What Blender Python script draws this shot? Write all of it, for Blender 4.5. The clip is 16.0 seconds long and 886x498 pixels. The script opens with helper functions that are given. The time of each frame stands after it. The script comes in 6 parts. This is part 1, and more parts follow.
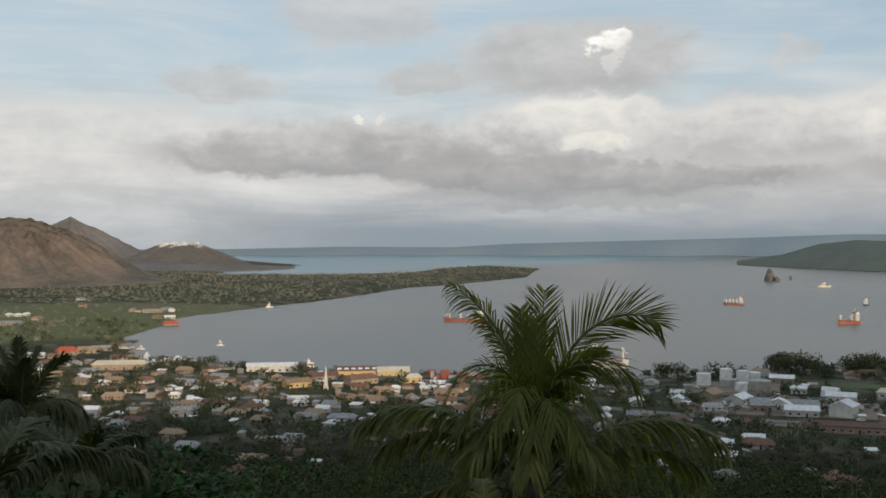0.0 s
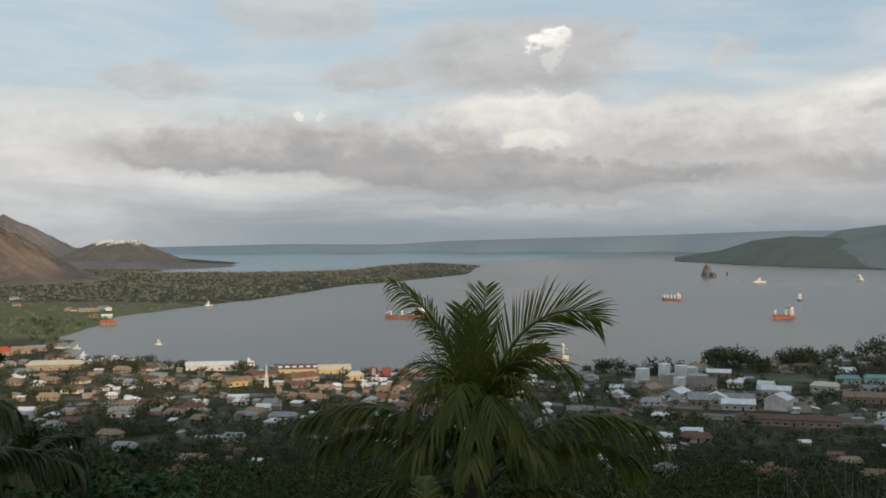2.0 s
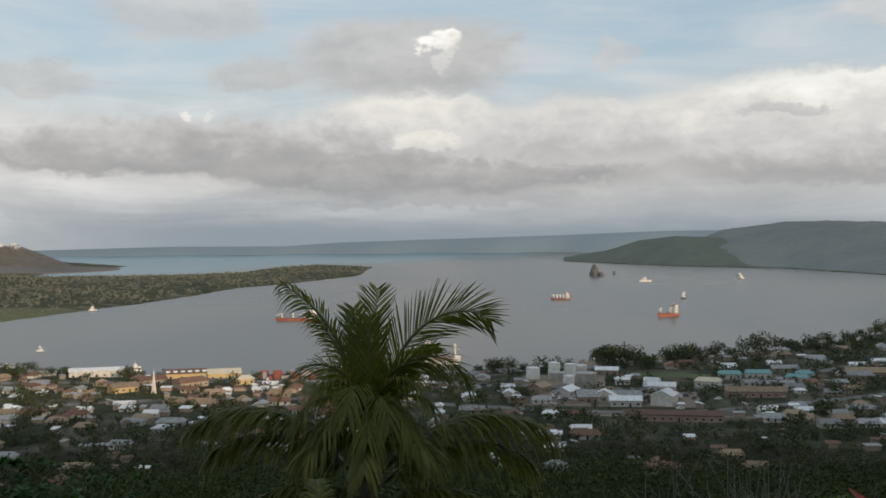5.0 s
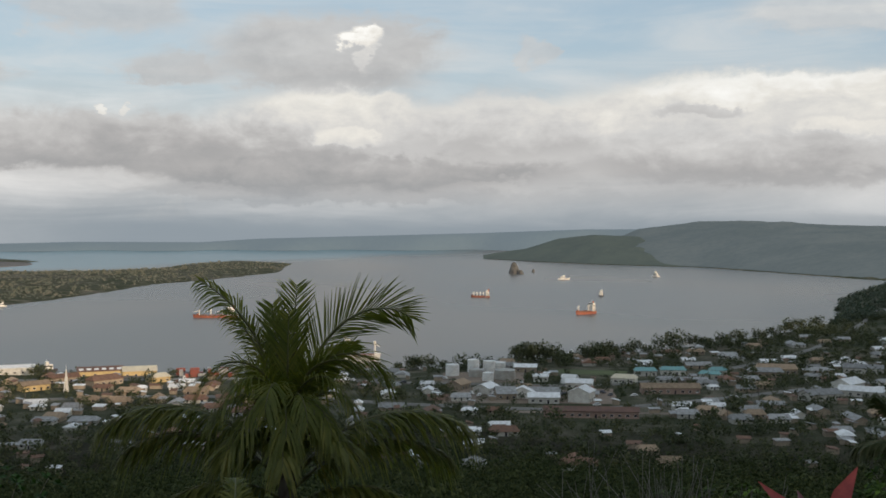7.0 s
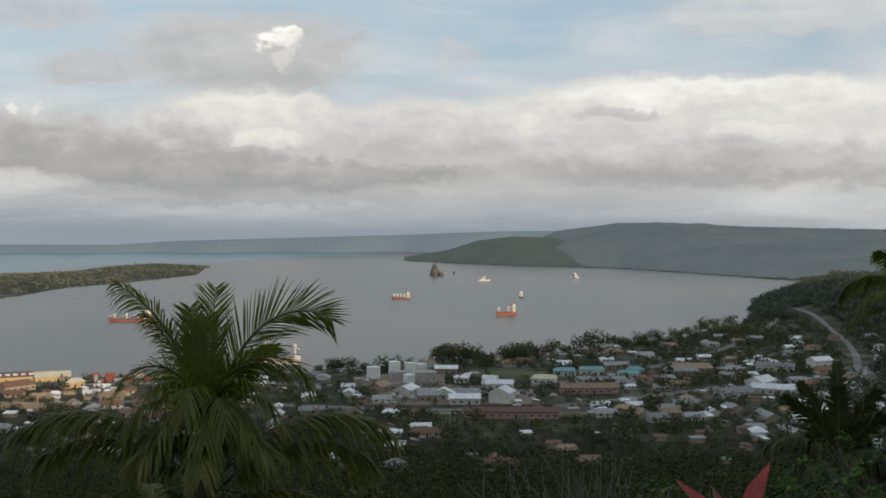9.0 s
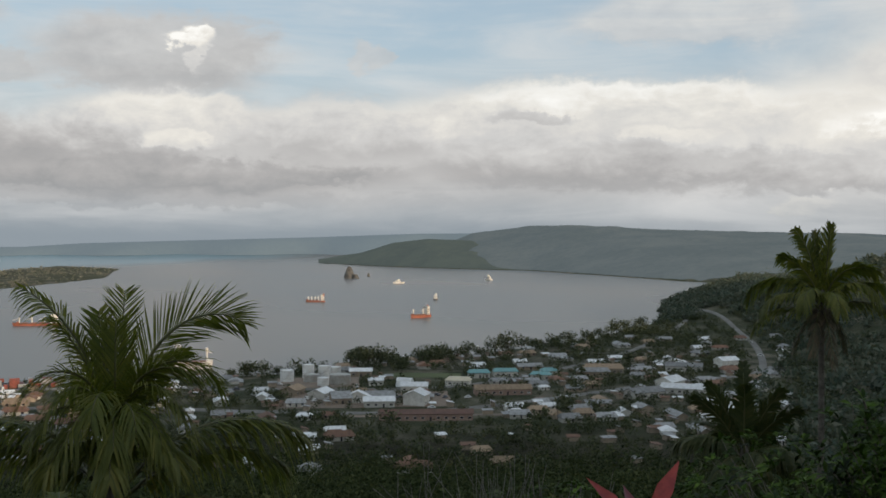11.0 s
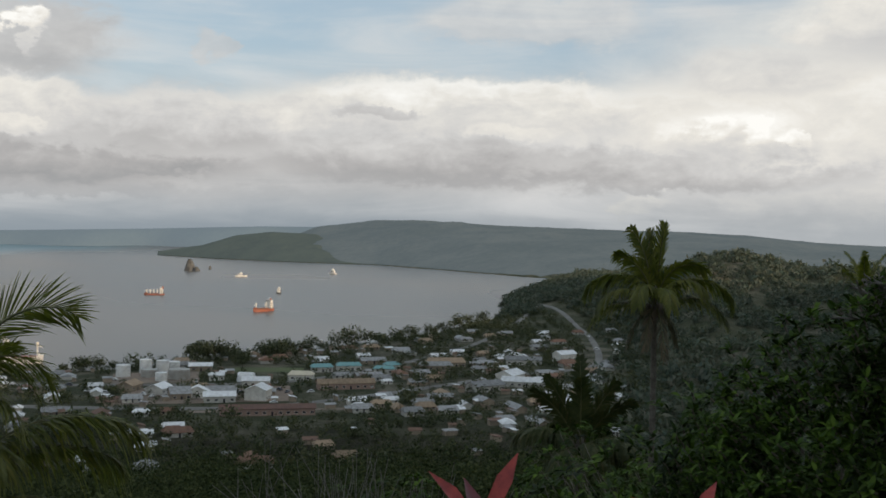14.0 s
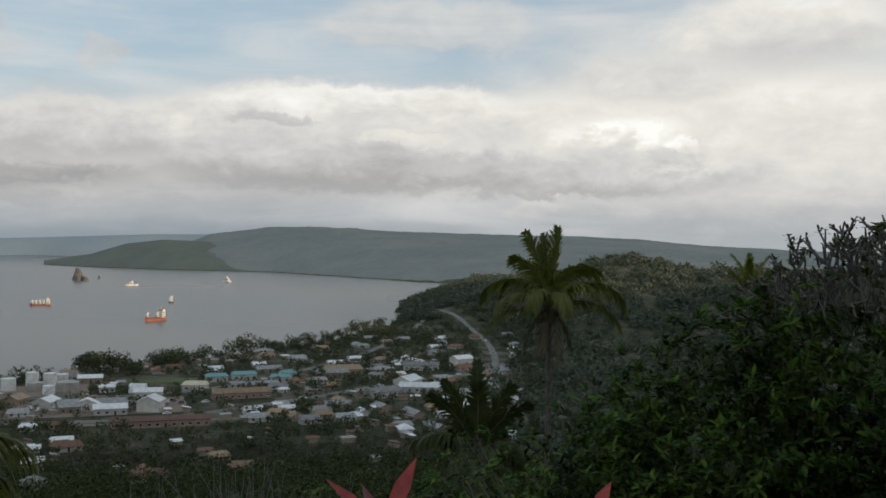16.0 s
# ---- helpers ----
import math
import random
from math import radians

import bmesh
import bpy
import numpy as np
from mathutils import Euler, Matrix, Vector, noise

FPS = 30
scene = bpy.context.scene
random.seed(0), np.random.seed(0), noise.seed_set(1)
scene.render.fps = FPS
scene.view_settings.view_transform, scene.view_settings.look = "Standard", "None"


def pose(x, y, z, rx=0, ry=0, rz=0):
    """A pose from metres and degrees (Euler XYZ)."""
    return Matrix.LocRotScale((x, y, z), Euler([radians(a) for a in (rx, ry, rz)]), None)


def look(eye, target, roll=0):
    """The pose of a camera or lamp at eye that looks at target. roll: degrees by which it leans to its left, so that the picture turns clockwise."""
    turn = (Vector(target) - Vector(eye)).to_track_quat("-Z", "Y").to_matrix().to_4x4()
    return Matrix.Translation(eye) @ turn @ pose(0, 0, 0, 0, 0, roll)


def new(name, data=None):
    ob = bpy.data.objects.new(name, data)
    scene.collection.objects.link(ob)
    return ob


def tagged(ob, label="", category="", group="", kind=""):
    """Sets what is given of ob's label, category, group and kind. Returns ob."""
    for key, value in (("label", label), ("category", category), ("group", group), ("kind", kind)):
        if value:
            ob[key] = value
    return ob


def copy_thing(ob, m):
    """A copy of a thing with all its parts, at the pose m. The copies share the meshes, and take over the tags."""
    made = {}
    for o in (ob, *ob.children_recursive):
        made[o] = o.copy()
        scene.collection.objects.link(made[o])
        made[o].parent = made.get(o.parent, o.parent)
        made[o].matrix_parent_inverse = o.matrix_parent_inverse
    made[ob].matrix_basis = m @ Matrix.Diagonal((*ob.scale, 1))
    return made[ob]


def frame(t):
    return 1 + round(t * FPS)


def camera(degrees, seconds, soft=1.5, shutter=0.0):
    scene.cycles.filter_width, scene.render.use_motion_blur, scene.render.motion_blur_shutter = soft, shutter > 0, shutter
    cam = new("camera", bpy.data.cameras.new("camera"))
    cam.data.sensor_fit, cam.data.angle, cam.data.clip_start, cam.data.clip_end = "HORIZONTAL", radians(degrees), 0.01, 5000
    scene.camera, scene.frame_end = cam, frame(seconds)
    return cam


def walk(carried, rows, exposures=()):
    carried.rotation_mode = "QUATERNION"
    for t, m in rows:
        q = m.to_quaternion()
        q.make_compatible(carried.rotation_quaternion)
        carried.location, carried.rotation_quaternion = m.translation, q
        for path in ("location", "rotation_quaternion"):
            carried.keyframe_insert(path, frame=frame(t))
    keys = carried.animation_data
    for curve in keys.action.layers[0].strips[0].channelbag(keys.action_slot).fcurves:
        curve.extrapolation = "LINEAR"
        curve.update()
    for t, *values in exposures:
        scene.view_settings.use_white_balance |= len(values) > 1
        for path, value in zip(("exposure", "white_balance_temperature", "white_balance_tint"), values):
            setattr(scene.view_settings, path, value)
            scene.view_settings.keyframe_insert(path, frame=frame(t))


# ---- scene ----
# ---------------- camera: one standpoint on the hill, 100 m over the bay, turning to the right ----------------
EYE = (0.05, 0.05, 100.0)
TURNS = [  # seconds, yaw, pitch, roll
    (0.0, -0.000, -0.700, -0.000),
    (0.5, -0.580, -0.748, -0.065),
    (1.0, -1.404, -0.773, -0.127),
    (1.5, -2.029, -0.792, -0.020),
    (2.0, -3.072, -0.853, 0.123),
    (2.5, -4.085, -0.738, -0.022),
    (3.0, -5.056, -0.668, 0.167),
    (3.5, -6.121, -0.682, 0.394),
    (4.0, -6.894, -0.720, 0.506),
    (6.5, -11.951, -0.961, 0.000),
    (7.0, -12.885, -0.967, -0.051),
    (7.5, -13.723, -0.863, -0.063),
    (8.0, -14.638, -0.931, -0.050),
    (8.5, -15.938, -0.836, -0.166),
    (9.0, -17.022, -0.870, 0.018),
    (11.5, -22.968, -0.867, -0.367),
    (12.0, -24.643, -1.021, -0.742),
    (12.5, -26.094, -0.891, -0.939),
    (13.0, -26.971, -1.037, -1.004),
    (13.5, -28.562, -0.867, -1.030),
    (14.0, -29.566, -0.978, -0.871),
    (14.5, -31.237, -1.059, -0.864),
    (15.0, -32.793, -0.893, -0.676),
    (15.5, -33.954, -0.779, -0.649),
    (16.0, -34.991, -0.612, -0.385),
]
cam = camera(43.98, 16.0, soft=1.7)
walk(cam, [(t, pose(*EYE, 90 + p, r, y)) for t, y, p, r in TURNS])

# ---------------- sky and sun ----------------
SUN_AZ, SUN_EL = 158.0, 10.0


class Maths:
    """Short writing for chains of math nodes in one node tree."""

    def __init__(self, tree):
        self.t = tree

    def op(self, kind, a, b=None, clamp=False):
        n = self.t.nodes.new("ShaderNodeMath")
        n.operation, n.use_clamp = kind, clamp
        for i, v in enumerate((a, b)):
            if v is None:
                continue
            if isinstance(v, (int, float)):
                n.inputs[i].default_value = v
            else:
                self.t.links.new(v, n.inputs[i])
        return n.outputs[0]

    def add(self, *v):
        out = v[0]
        for w in v[1:]:
            out = self.op("ADD", out, w)
        return out

    def mul(self, a, b):
        return self.op("MULTIPLY", a, b)

    def sub(self, a, b):
        return self.op("SUBTRACT", a, b)

    def step(self, v, lo, hi):
        n = self.t.nodes.new("ShaderNodeMapRange")
        n.interpolation_type = "SMOOTHSTEP"
        n.inputs[1].default_value, n.inputs[2].default_value = lo, hi
        self.t.links.new(v, n.inputs[0])
        return n.outputs[0]

    def vec(self, x, y, z=0.0):
        n = self.t.nodes.new("ShaderNodeCombineXYZ")
        for i, v in enumerate((x, y, z)):
            if isinstance(v, (int, float)):
                n.inputs[i].default_value = v
            else:
                self.t.links.new(v, n.inputs[i])
        return n.outputs[0]

    def noise(self, vec, scale=1.0, detail=6.0, rough=0.55, warp=0.0):
        n = self.t.nodes.new("ShaderNodeTexNoise")
        n.inputs["Scale"].default_value, n.inputs["Detail"].default_value = scale, detail
        n.inputs["Roughness"].default_value, n.inputs["Distortion"].default_value = rough, warp
        if vec is not None:
            self.t.links.new(vec, n.inputs["Vector"])
        return n.outputs["Fac"]

    def mix(self, fac, a, b, blend="MIX"):
        n = self.t.nodes.new("ShaderNodeMix")
        n.data_type, n.blend_type = "RGBA", blend
        if isinstance(fac, (int, float)):
            n.inputs[0].default_value = fac
        else:
            self.t.links.new(fac, n.inputs[0])
        for i, v in ((6, a), (7, b)):
            if isinstance(v, tuple):
                n.inputs[i].default_value = (*v, 1.0)
            else:
                self.t.links.new(v, n.inputs[i])
        return n.outputs[2]


def build_world():
    world = bpy.data.worlds.new("sky")
    scene.world = world
    world.use_nodes = True
    tree = world.node_tree
    m = Maths(tree)
    back = tree.nodes["Background"]
    sky = tree.nodes.new("ShaderNodeTexSky")
    sky.sky_type, sky.sun_disc = "NISHITA", False
    sky.sun_elevation, sky.sun_rotation = radians(SUN_EL), radians(SUN_AZ)
    sky.altitude, sky.dust_density = 100.0, 1.5
    way = tree.nodes.new("ShaderNodeTexCoord").outputs["Generated"]
    sep = tree.nodes.new("ShaderNodeSeparateXYZ")
    tree.links.new(way, sep.inputs[0])
    az = m.mul(m.op("ARCTAN2", sep.outputs[0], sep.outputs[1]), 57.2958)
    el = m.mul(m.op("ARCSINE", sep.outputs[2]), 57.2958)

    # ragged edges: the bearings are shifted by three noises
    n_big = m.noise(m.vec(m.mul(az, 0.11), m.mul(el, 0.26), 0.0), 1.0, 5.0, 0.55, 0.4)
    n_two = m.noise(m.vec(m.mul(az, 0.34), m.mul(el, 0.60), 7.3), 1.0, 8.0, 0.60, 0.3)
    n_fine = m.noise(m.vec(m.mul(az, 1.05), m.mul(el, 1.5), 3.1), 1.0, 8.0, 0.60, 0.2)
    n_thin = m.noise(m.vec(m.mul(az, 0.07), m.mul(el, 0.50), 21.0), 1.0, 7.0, 0.58, 0.8)
    waz = m.add(az, m.mul(m.sub(n_big, 0.5), 7.0), m.mul(m.sub(n_two, 0.5), 4.4), m.mul(m.sub(n_fine, 0.5), 1.2))
    wel = m.add(el, m.mul(m.sub(n_two, 0.5), 2.4), m.mul(m.sub(n_fine, 0.5), 0.8), m.mul(m.sub(n_thin, 0.5), 0.7))

    # clear air: blue above, paling to a milky band, blue-grey close over the horizon
    blue = m.mix(0.55, sky.outputs[0], (5.3, 6.7, 8.1))
    veil = m.step(m.add(m.mul(n_thin, 0.75), m.mul(n_big, 0.4)), 0.42, 0.86)
    air = m.mix(m.mul(veil, 0.75), blue, (6.9, 7.0, 6.95))
    milky = m.sub(1.0, m.step(m.add(el, m.mul(m.sub(n_big, 0.5), 3.0)), 3.2, 9.6))
    pale = m.mix(m.step(m.add(m.mul(n_thin, 0.6), m.mul(n_two, 0.4)), 0.36, 0.64), (5.9, 5.9, 5.85), (8.0, 7.9, 7.75))
    air = m.mix(milky, air, pale)

    ramp = tree.nodes.new("ShaderNodeValToRGB")
    ramp.color_ramp.elements[0].position, ramp.color_ramp.elements[0].color = 0.12, (0.30, 0.305, 0.31, 1)
    ramp.color_ramp.elements[1].position, ramp.color_ramp.elements[1].color = 1.0, (1.0, 0.985, 0.94, 1)
    for p, c in ((0.40, (0.44, 0.43, 0.425, 1)), (0.66, (0.64, 0.63, 0.615, 1)), (0.84, (0.82, 0.79, 0.73, 1))):
        ramp.color_ramp.elements.new(p).color = c
    lum, cover = m.add(0.0, 0.6), None
    for a, e, sa, se, dark, bright, thick in CLOUDS:
        u, v = m.mul(m.sub(waz, a), 1 / sa), m.mul(m.sub(wel, e), 1 / se)
        g = m.op("EXPONENT", m.mul(m.add(m.mul(u, u), m.mul(v, v)), -1.0))
        mask = m.mul(m.step(g, 0.22, 0.62), thick)
        own = m.add(dark, m.mul(m.step(v, -0.9, 0.9), bright - dark))
        # lum = lum + mask * (own - lum); the layers cover one another in order
        lum = m.add(lum, m.mul(mask, m.sub(own, lum)))
        cover = mask if cover is None else m.sub(m.add(cover, mask), m.mul(cover, mask))
    grain = m.add(m.mul(m.sub(n_two, 0.5), 0.30), m.mul(m.sub(n_fine, 0.5), 0.10), m.mul(m.sub(n_thin, 0.5), 0.14))
    tree.links.new(m.op("MAXIMUM", m.op("MINIMUM", m.add(lum, grain), 1.2), 0.1), ramp.inputs[0])
    cloud = m.mix(1.0, ramp.outputs[0], (10.0, 10.0, 10.0), "MULTIPLY")
    col = m.mix(cover, air, cloud)
    low = m.sub(1.0, m.step(m.add(el, m.mul(m.sub(n_thin, 0.5), 1.8)), -0.2, 3.1))
    col = m.mix(m.mul(low, m.sub(m.add(0.52, m.mul(m.step(az, -18.0, -2.0), 0.45)), m.mul(m.step(az, 24.0, 46.0), 0.4))), col, (2.7, 3.15, 3.55))
    tree.links.new(col, back.inputs["Color"])
    back.inputs["Strength"].default_value = 0.1


# clouds by bearing and height in degrees, far to near: half-width, half-height, lightness of base and top, thickness
CLOUDS_HIGH = [(54.0, 7.0, 17.0, 6.0, 0.84, 0.98, 0.6), (-18.0, 4.6, 9.0, 2.4, 0.74, 0.86, 0.6), (16.0, 3.6, 26.0, 2.6, 0.46, 0.70, 0.75), (50.0, 4.5, 15.0, 4.5, 0.70, 0.88, 0.85),
          (-4.0, 11.2, 4.6, 1.6, 0.52, 0.60, 0.65), (-11.5, 7.7, 3.4, 0.9, 0.46, 0.54, 0.65), (-0.8, 8.1, 2.4, 1.0, 0.44, 0.52, 0.7), (17.2, 9.2, 1.0, 0.8, 0.56, 0.64, 0.55),
          (34.0, 10.9, 6.5, 1.5, 0.66, 0.80, 0.6), (52.5, 10.6, 6.0, 2.4, 0.66, 0.90, 0.85), (46.0, 8.2, 5.0, 1.3, 0.62, 0.74, 0.6)]
CLOUDS_MIDDLE = [(30.0, 6.4, 11.0, 1.7, 0.68, 1.0, 0.88), (16.5, 5.3, 7.5, 1.7, 0.46, 0.80, 0.85), (26.0, 6.1, 2.2, 0.45, 0.46, 0.52, 0.7),
          (7.0, 9.0, 6.8, 2.2, 0.40, 0.58, 0.85), (8.2, 10.0, 0.95, 0.5, 0.85, 1.1, 0.9), (8.7, 8.9, 0.6, 0.9, 0.7, 0.85, 0.6),
          (6.6, 5.6, 5.2, 1.9, 0.50, 0.90, 0.92), (-5.2, 4.4, 10.5, 1.6, 0.22, 0.56, 0.92), (7.6, 4.9, 1.8, 0.6, 0.76, 0.88, 0.75), (-4.55, 6.1, 0.42, 0.34, 0.9, 1.0, 0.75), (-3.0, 6.1, 0.36, 0.25, 0.85, 0.95, 0.65)]
CLOUDS_LOW = [(7.5, 3.0, 11.0, 1.1, 0.16, 0.40, 0.9), (29.5, 3.5, 10.0, 1.3, 0.30, 0.58, 0.85), (44.2, 5.0, 4.2, 1.3, 0.66, 1.0, 0.9), (42.4, 5.3, 0.9, 0.6, 0.86, 1.1, 0.8), (45.0, 5.2, 1.2, 0.8, 0.84, 1.15, 0.9), (47.2, 4.6, 1.1, 0.6, 0.86, 1.05, 0.8), (33.0, 5.2, 2.4, 0.5, 0.86, 0.95, 0.5), (41.5, 3.0, 9.5, 1.0, 0.40, 0.62, 0.85),
          (40.0, 1.7, 1.2, 0.6, 0.74, 0.82, 0.7), (14.6, 2.3, 2.2, 0.35, 0.62, 0.68, 0.35), (6.0, 1.9, 11.0, 0.5, 0.36, 0.42, 0.55), (-1.6, 0.95, 0.7, 0.5, 0.72, 0.80, 0.7)]
CLOUDS = CLOUDS_HIGH + CLOUDS_MIDDLE + CLOUDS_LOW
build_world()

sun_data = bpy.data.lights.new("sun", "SUN")
sun_data.energy, sun_data.angle, sun_data.color = 2.9, radians(1.2), (1.0, 0.79, 0.57)
sun = new("sun", sun_data)
sun_way = Vector((math.sin(radians(SUN_AZ)) * math.cos(radians(SUN_EL)), math.cos(radians(SUN_AZ)) * math.cos(radians(SUN_EL)), math.sin(radians(SUN_EL))))
sun.matrix_world = look(sun_way * 300 + Vector((0, 0, 100)), (0, 0, 100))

# ---------------- materials ----------------
def material(name, base, second=None, rough=0.8, scale=1.0, fine=12.0, bump=0.0, metal=0.0, spread=0.0, island=0.0, spec=0.3, thin=0.0):
    """A worn surface: two colours mixed by a coarse and a fine noise, a random tint per object or per piece, and relief."""
    mat = bpy.data.materials.new(name)
    mat.use_nodes = True
    tree = mat.node_tree
    m = Maths(tree)
    b = tree.nodes["Principled BSDF"]
    co = tree.nodes.new("ShaderNodeTexCoord").outputs["Object"]
    big = m.noise(co, scale, 4.0, 0.6)
    small = m.noise(co, scale * fine, 5.0, 0.65)
    second = second or tuple(c * 0.6 for c in base)
    f = m.step(m.add(m.mul(big, 0.65), m.mul(small, 0.35)), 0.36, 0.66)
    col = m.mix(f, base, second)
    if spread:
        r = tree.nodes.new("ShaderNodeObjectInfo").outputs["Random"]
        col = m.mix(1.0, col, m.vec(*[m.add(1.0 - spread / 2, m.mul(r, spread))] * 3), "MULTIPLY")
    if island:
        r = tree.nodes.new("ShaderNodeNewGeometry").outputs["Random Per Island"]
        g = m.add(1.0 - island / 2, m.mul(r, island))
        col = m.mix(1.0, col, m.vec(m.mul(g, m.add(0.85, m.mul(r, 0.3))), g, m.mul(g, 0.95)), "MULTIPLY")
    tree.links.new(col, b.inputs["Base Color"])
    b.inputs["Metallic"].default_value = metal
    b.inputs["Specular IOR Level"].default_value = spec
    tree.links.new(m.add(rough - 0.1, m.mul(small, 0.2)), b.inputs["Roughness"])
    if bump:
        n = tree.nodes.new("ShaderNodeBump")
        n.inputs["Strength"].default_value = min(1.0, bump)
        n.inputs["Distance"].default_value = 0.35 / scale / fine
        tree.links.new(small, n.inputs["Height"])
        tree.links.new(n.outputs[0], b.inputs["Normal"])
    if thin:
        tl = tree.nodes.new("ShaderNodeBsdfTranslucent")
        tree.links.new(m.mix(1.0, col, (1.1, 1.25, 0.6), "MULTIPLY"), tl.inputs[0])
        mx = tree.nodes.new("ShaderNodeMixShader")
        mx.inputs[0].default_value = thin
        tree.links.new(b.outputs[0], mx.inputs[1])
        tree.links.new(tl.outputs[0], mx.inputs[2])
        tree.links.new(mx.outputs[0], tree.nodes["Material Output"].inputs[0])
    return mat


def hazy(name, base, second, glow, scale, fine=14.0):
    """Distance: a plain far backdrop; the haze of the air before it is put in as an emitted colour."""
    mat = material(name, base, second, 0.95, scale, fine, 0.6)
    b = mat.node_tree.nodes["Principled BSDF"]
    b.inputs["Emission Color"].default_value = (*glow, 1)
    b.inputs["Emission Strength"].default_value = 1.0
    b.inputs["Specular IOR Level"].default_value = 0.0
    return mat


def ground_material():
    mat = bpy.data.materials.new("ground")
    mat.use_nodes = True
    tree = mat.node_tree
    m = Maths(tree)
    b = tree.nodes["Principled BSDF"]
    co = tree.nodes.new("ShaderNodeTexCoord").outputs["Object"]
    wide = m.noise(co, 0.004, 5.0, 0.6, 0.6)
    mid = m.noise(co, 0.03, 5.0, 0.65, 0.3)
    fine = m.noise(co, 0.35, 5.0, 0.7)
    scrub = m.mix(m.step(mid, 0.38, 0.64), (0.045, 0.052, 0.028), (0.10, 0.098, 0.062))
    meadow = m.mix(m.step(fine, 0.35, 0.68), (0.10, 0.12, 0.05), (0.20, 0.20, 0.095))
    soil = m.mix(m.step(mid, 0.4, 0.6), (0.12, 0.105, 0.085), (0.19, 0.165, 0.13))
    sep = tree.nodes.new("ShaderNodeSeparateXYZ")
    tree.links.new(co, sep.inputs[0])
    u, v = m.mul(m.add(sep.outputs[0], 430.0), 1 / 330.0), m.mul(m.sub(sep.outputs[1], 1250.0), 1 / 330.0)
    open_land = m.op("EXPONENT", m.mul(m.add(m.mul(u, u), m.mul(v, v)), -1.0))
    col = m.mix(m.step(m.add(m.mul(open_land, 0.55), m.mul(wide, 0.5)), 0.44, 0.58), scrub, meadow)
    col = m.mix(m.mul(m.step(m.add(m.mul(wide, 0.5), m.mul(mid, 0.5)), 0.48, 0.60), 0.6), col, soil)
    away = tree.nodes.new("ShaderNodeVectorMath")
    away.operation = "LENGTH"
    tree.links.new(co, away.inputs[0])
    # dark leaf litter; deep shade under the bush is put into its colour too
    shaded_litter = m.mix(m.step(fine, 0.35, 0.65), (0.022, 0.021, 0.013), (0.045, 0.040, 0.026))
    col = m.mix(m.step(m.add(away.outputs["Value"], m.mul(m.sub(mid, 0.5), 120.0)), 470.0, 560.0), shaded_litter, col)
    tree.links.new(col, b.inputs["Base Color"])
    b.inputs["Roughness"].default_value = 0.95
    b.inputs["Specular IOR Level"].default_value = 0.1
    n = tree.nodes.new("ShaderNodeBump")
    n.inputs["Strength"].default_value, n.inputs["Distance"].default_value = 0.9, 1.6
    tree.links.new(m.add(m.mul(mid, 2.0), fine), n.inputs["Height"])
    tree.links.new(n.outputs[0], b.inputs["Normal"])
    return mat


def water_material():
    mat = bpy.data.materials.new("water")
    mat.use_nodes = True
    tree = mat.node_tree
    m = Maths(tree)
    b = tree.nodes["Principled BSDF"]
    co = tree.nodes.new("ShaderNodeTexCoord").outputs["Object"]
    mp = tree.nodes.new("ShaderNodeMapping")
    mp.inputs["Rotation"].default_value = (0, 0, 0.25)
    mp.inputs["Scale"].default_value = (1.0, 0.4, 1.0)
    tree.links.new(co, mp.inputs[0])
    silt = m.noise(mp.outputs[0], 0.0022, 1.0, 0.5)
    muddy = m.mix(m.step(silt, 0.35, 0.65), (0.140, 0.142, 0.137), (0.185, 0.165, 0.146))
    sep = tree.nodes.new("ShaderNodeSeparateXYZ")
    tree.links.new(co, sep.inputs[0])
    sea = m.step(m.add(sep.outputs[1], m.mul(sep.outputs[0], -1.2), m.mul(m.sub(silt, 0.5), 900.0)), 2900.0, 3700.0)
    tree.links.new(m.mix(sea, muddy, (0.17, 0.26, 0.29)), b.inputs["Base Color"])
    b.inputs["Roughness"].default_value = 0.27
    b.inputs["IOR"].default_value = 1.3
    b.inputs["Specular IOR Level"].default_value = 0.17
    return mat


M_GROUND, M_WATER = ground_material(), water_material()
M_BROWN = material("ashy_slope", (0.22, 0.165, 0.13), (0.095, 0.088, 0.068), 0.95, 0.012, 9.0, 1.0)
M_CONE = material("volcanic_ash", (0.20, 0.18, 0.165), (0.13, 0.12, 0.11), 0.95, 0.006, 9.0, 0.8)
def crater_material():
    mat = material("crater_ash", (0.17, 0.145, 0.125), (0.10, 0.094, 0.08), 0.95, 0.006, 9.0, 0.8)
    tree = mat.node_tree
    m = Maths(tree)
    b = tree.nodes["Principled BSDF"]
    old = b.inputs["Base Color"].links[0].from_socket
    co = tree.nodes.new("ShaderNodeTexCoord").outputs["Object"]
    sep = tree.nodes.new("ShaderNodeSeparateXYZ")
    tree.links.new(co, sep.inputs[0])
    n = m.noise(co, 0.03, 5.0, 0.6)
    crust = m.step(m.add(sep.outputs[2], m.mul(m.sub(n, 0.5), 60.0)), 66.0, 76.0)
    tree.links.new(m.mix(crust, old, (0.62, 0.60, 0.56)), b.inputs["Base Color"])
    return mat


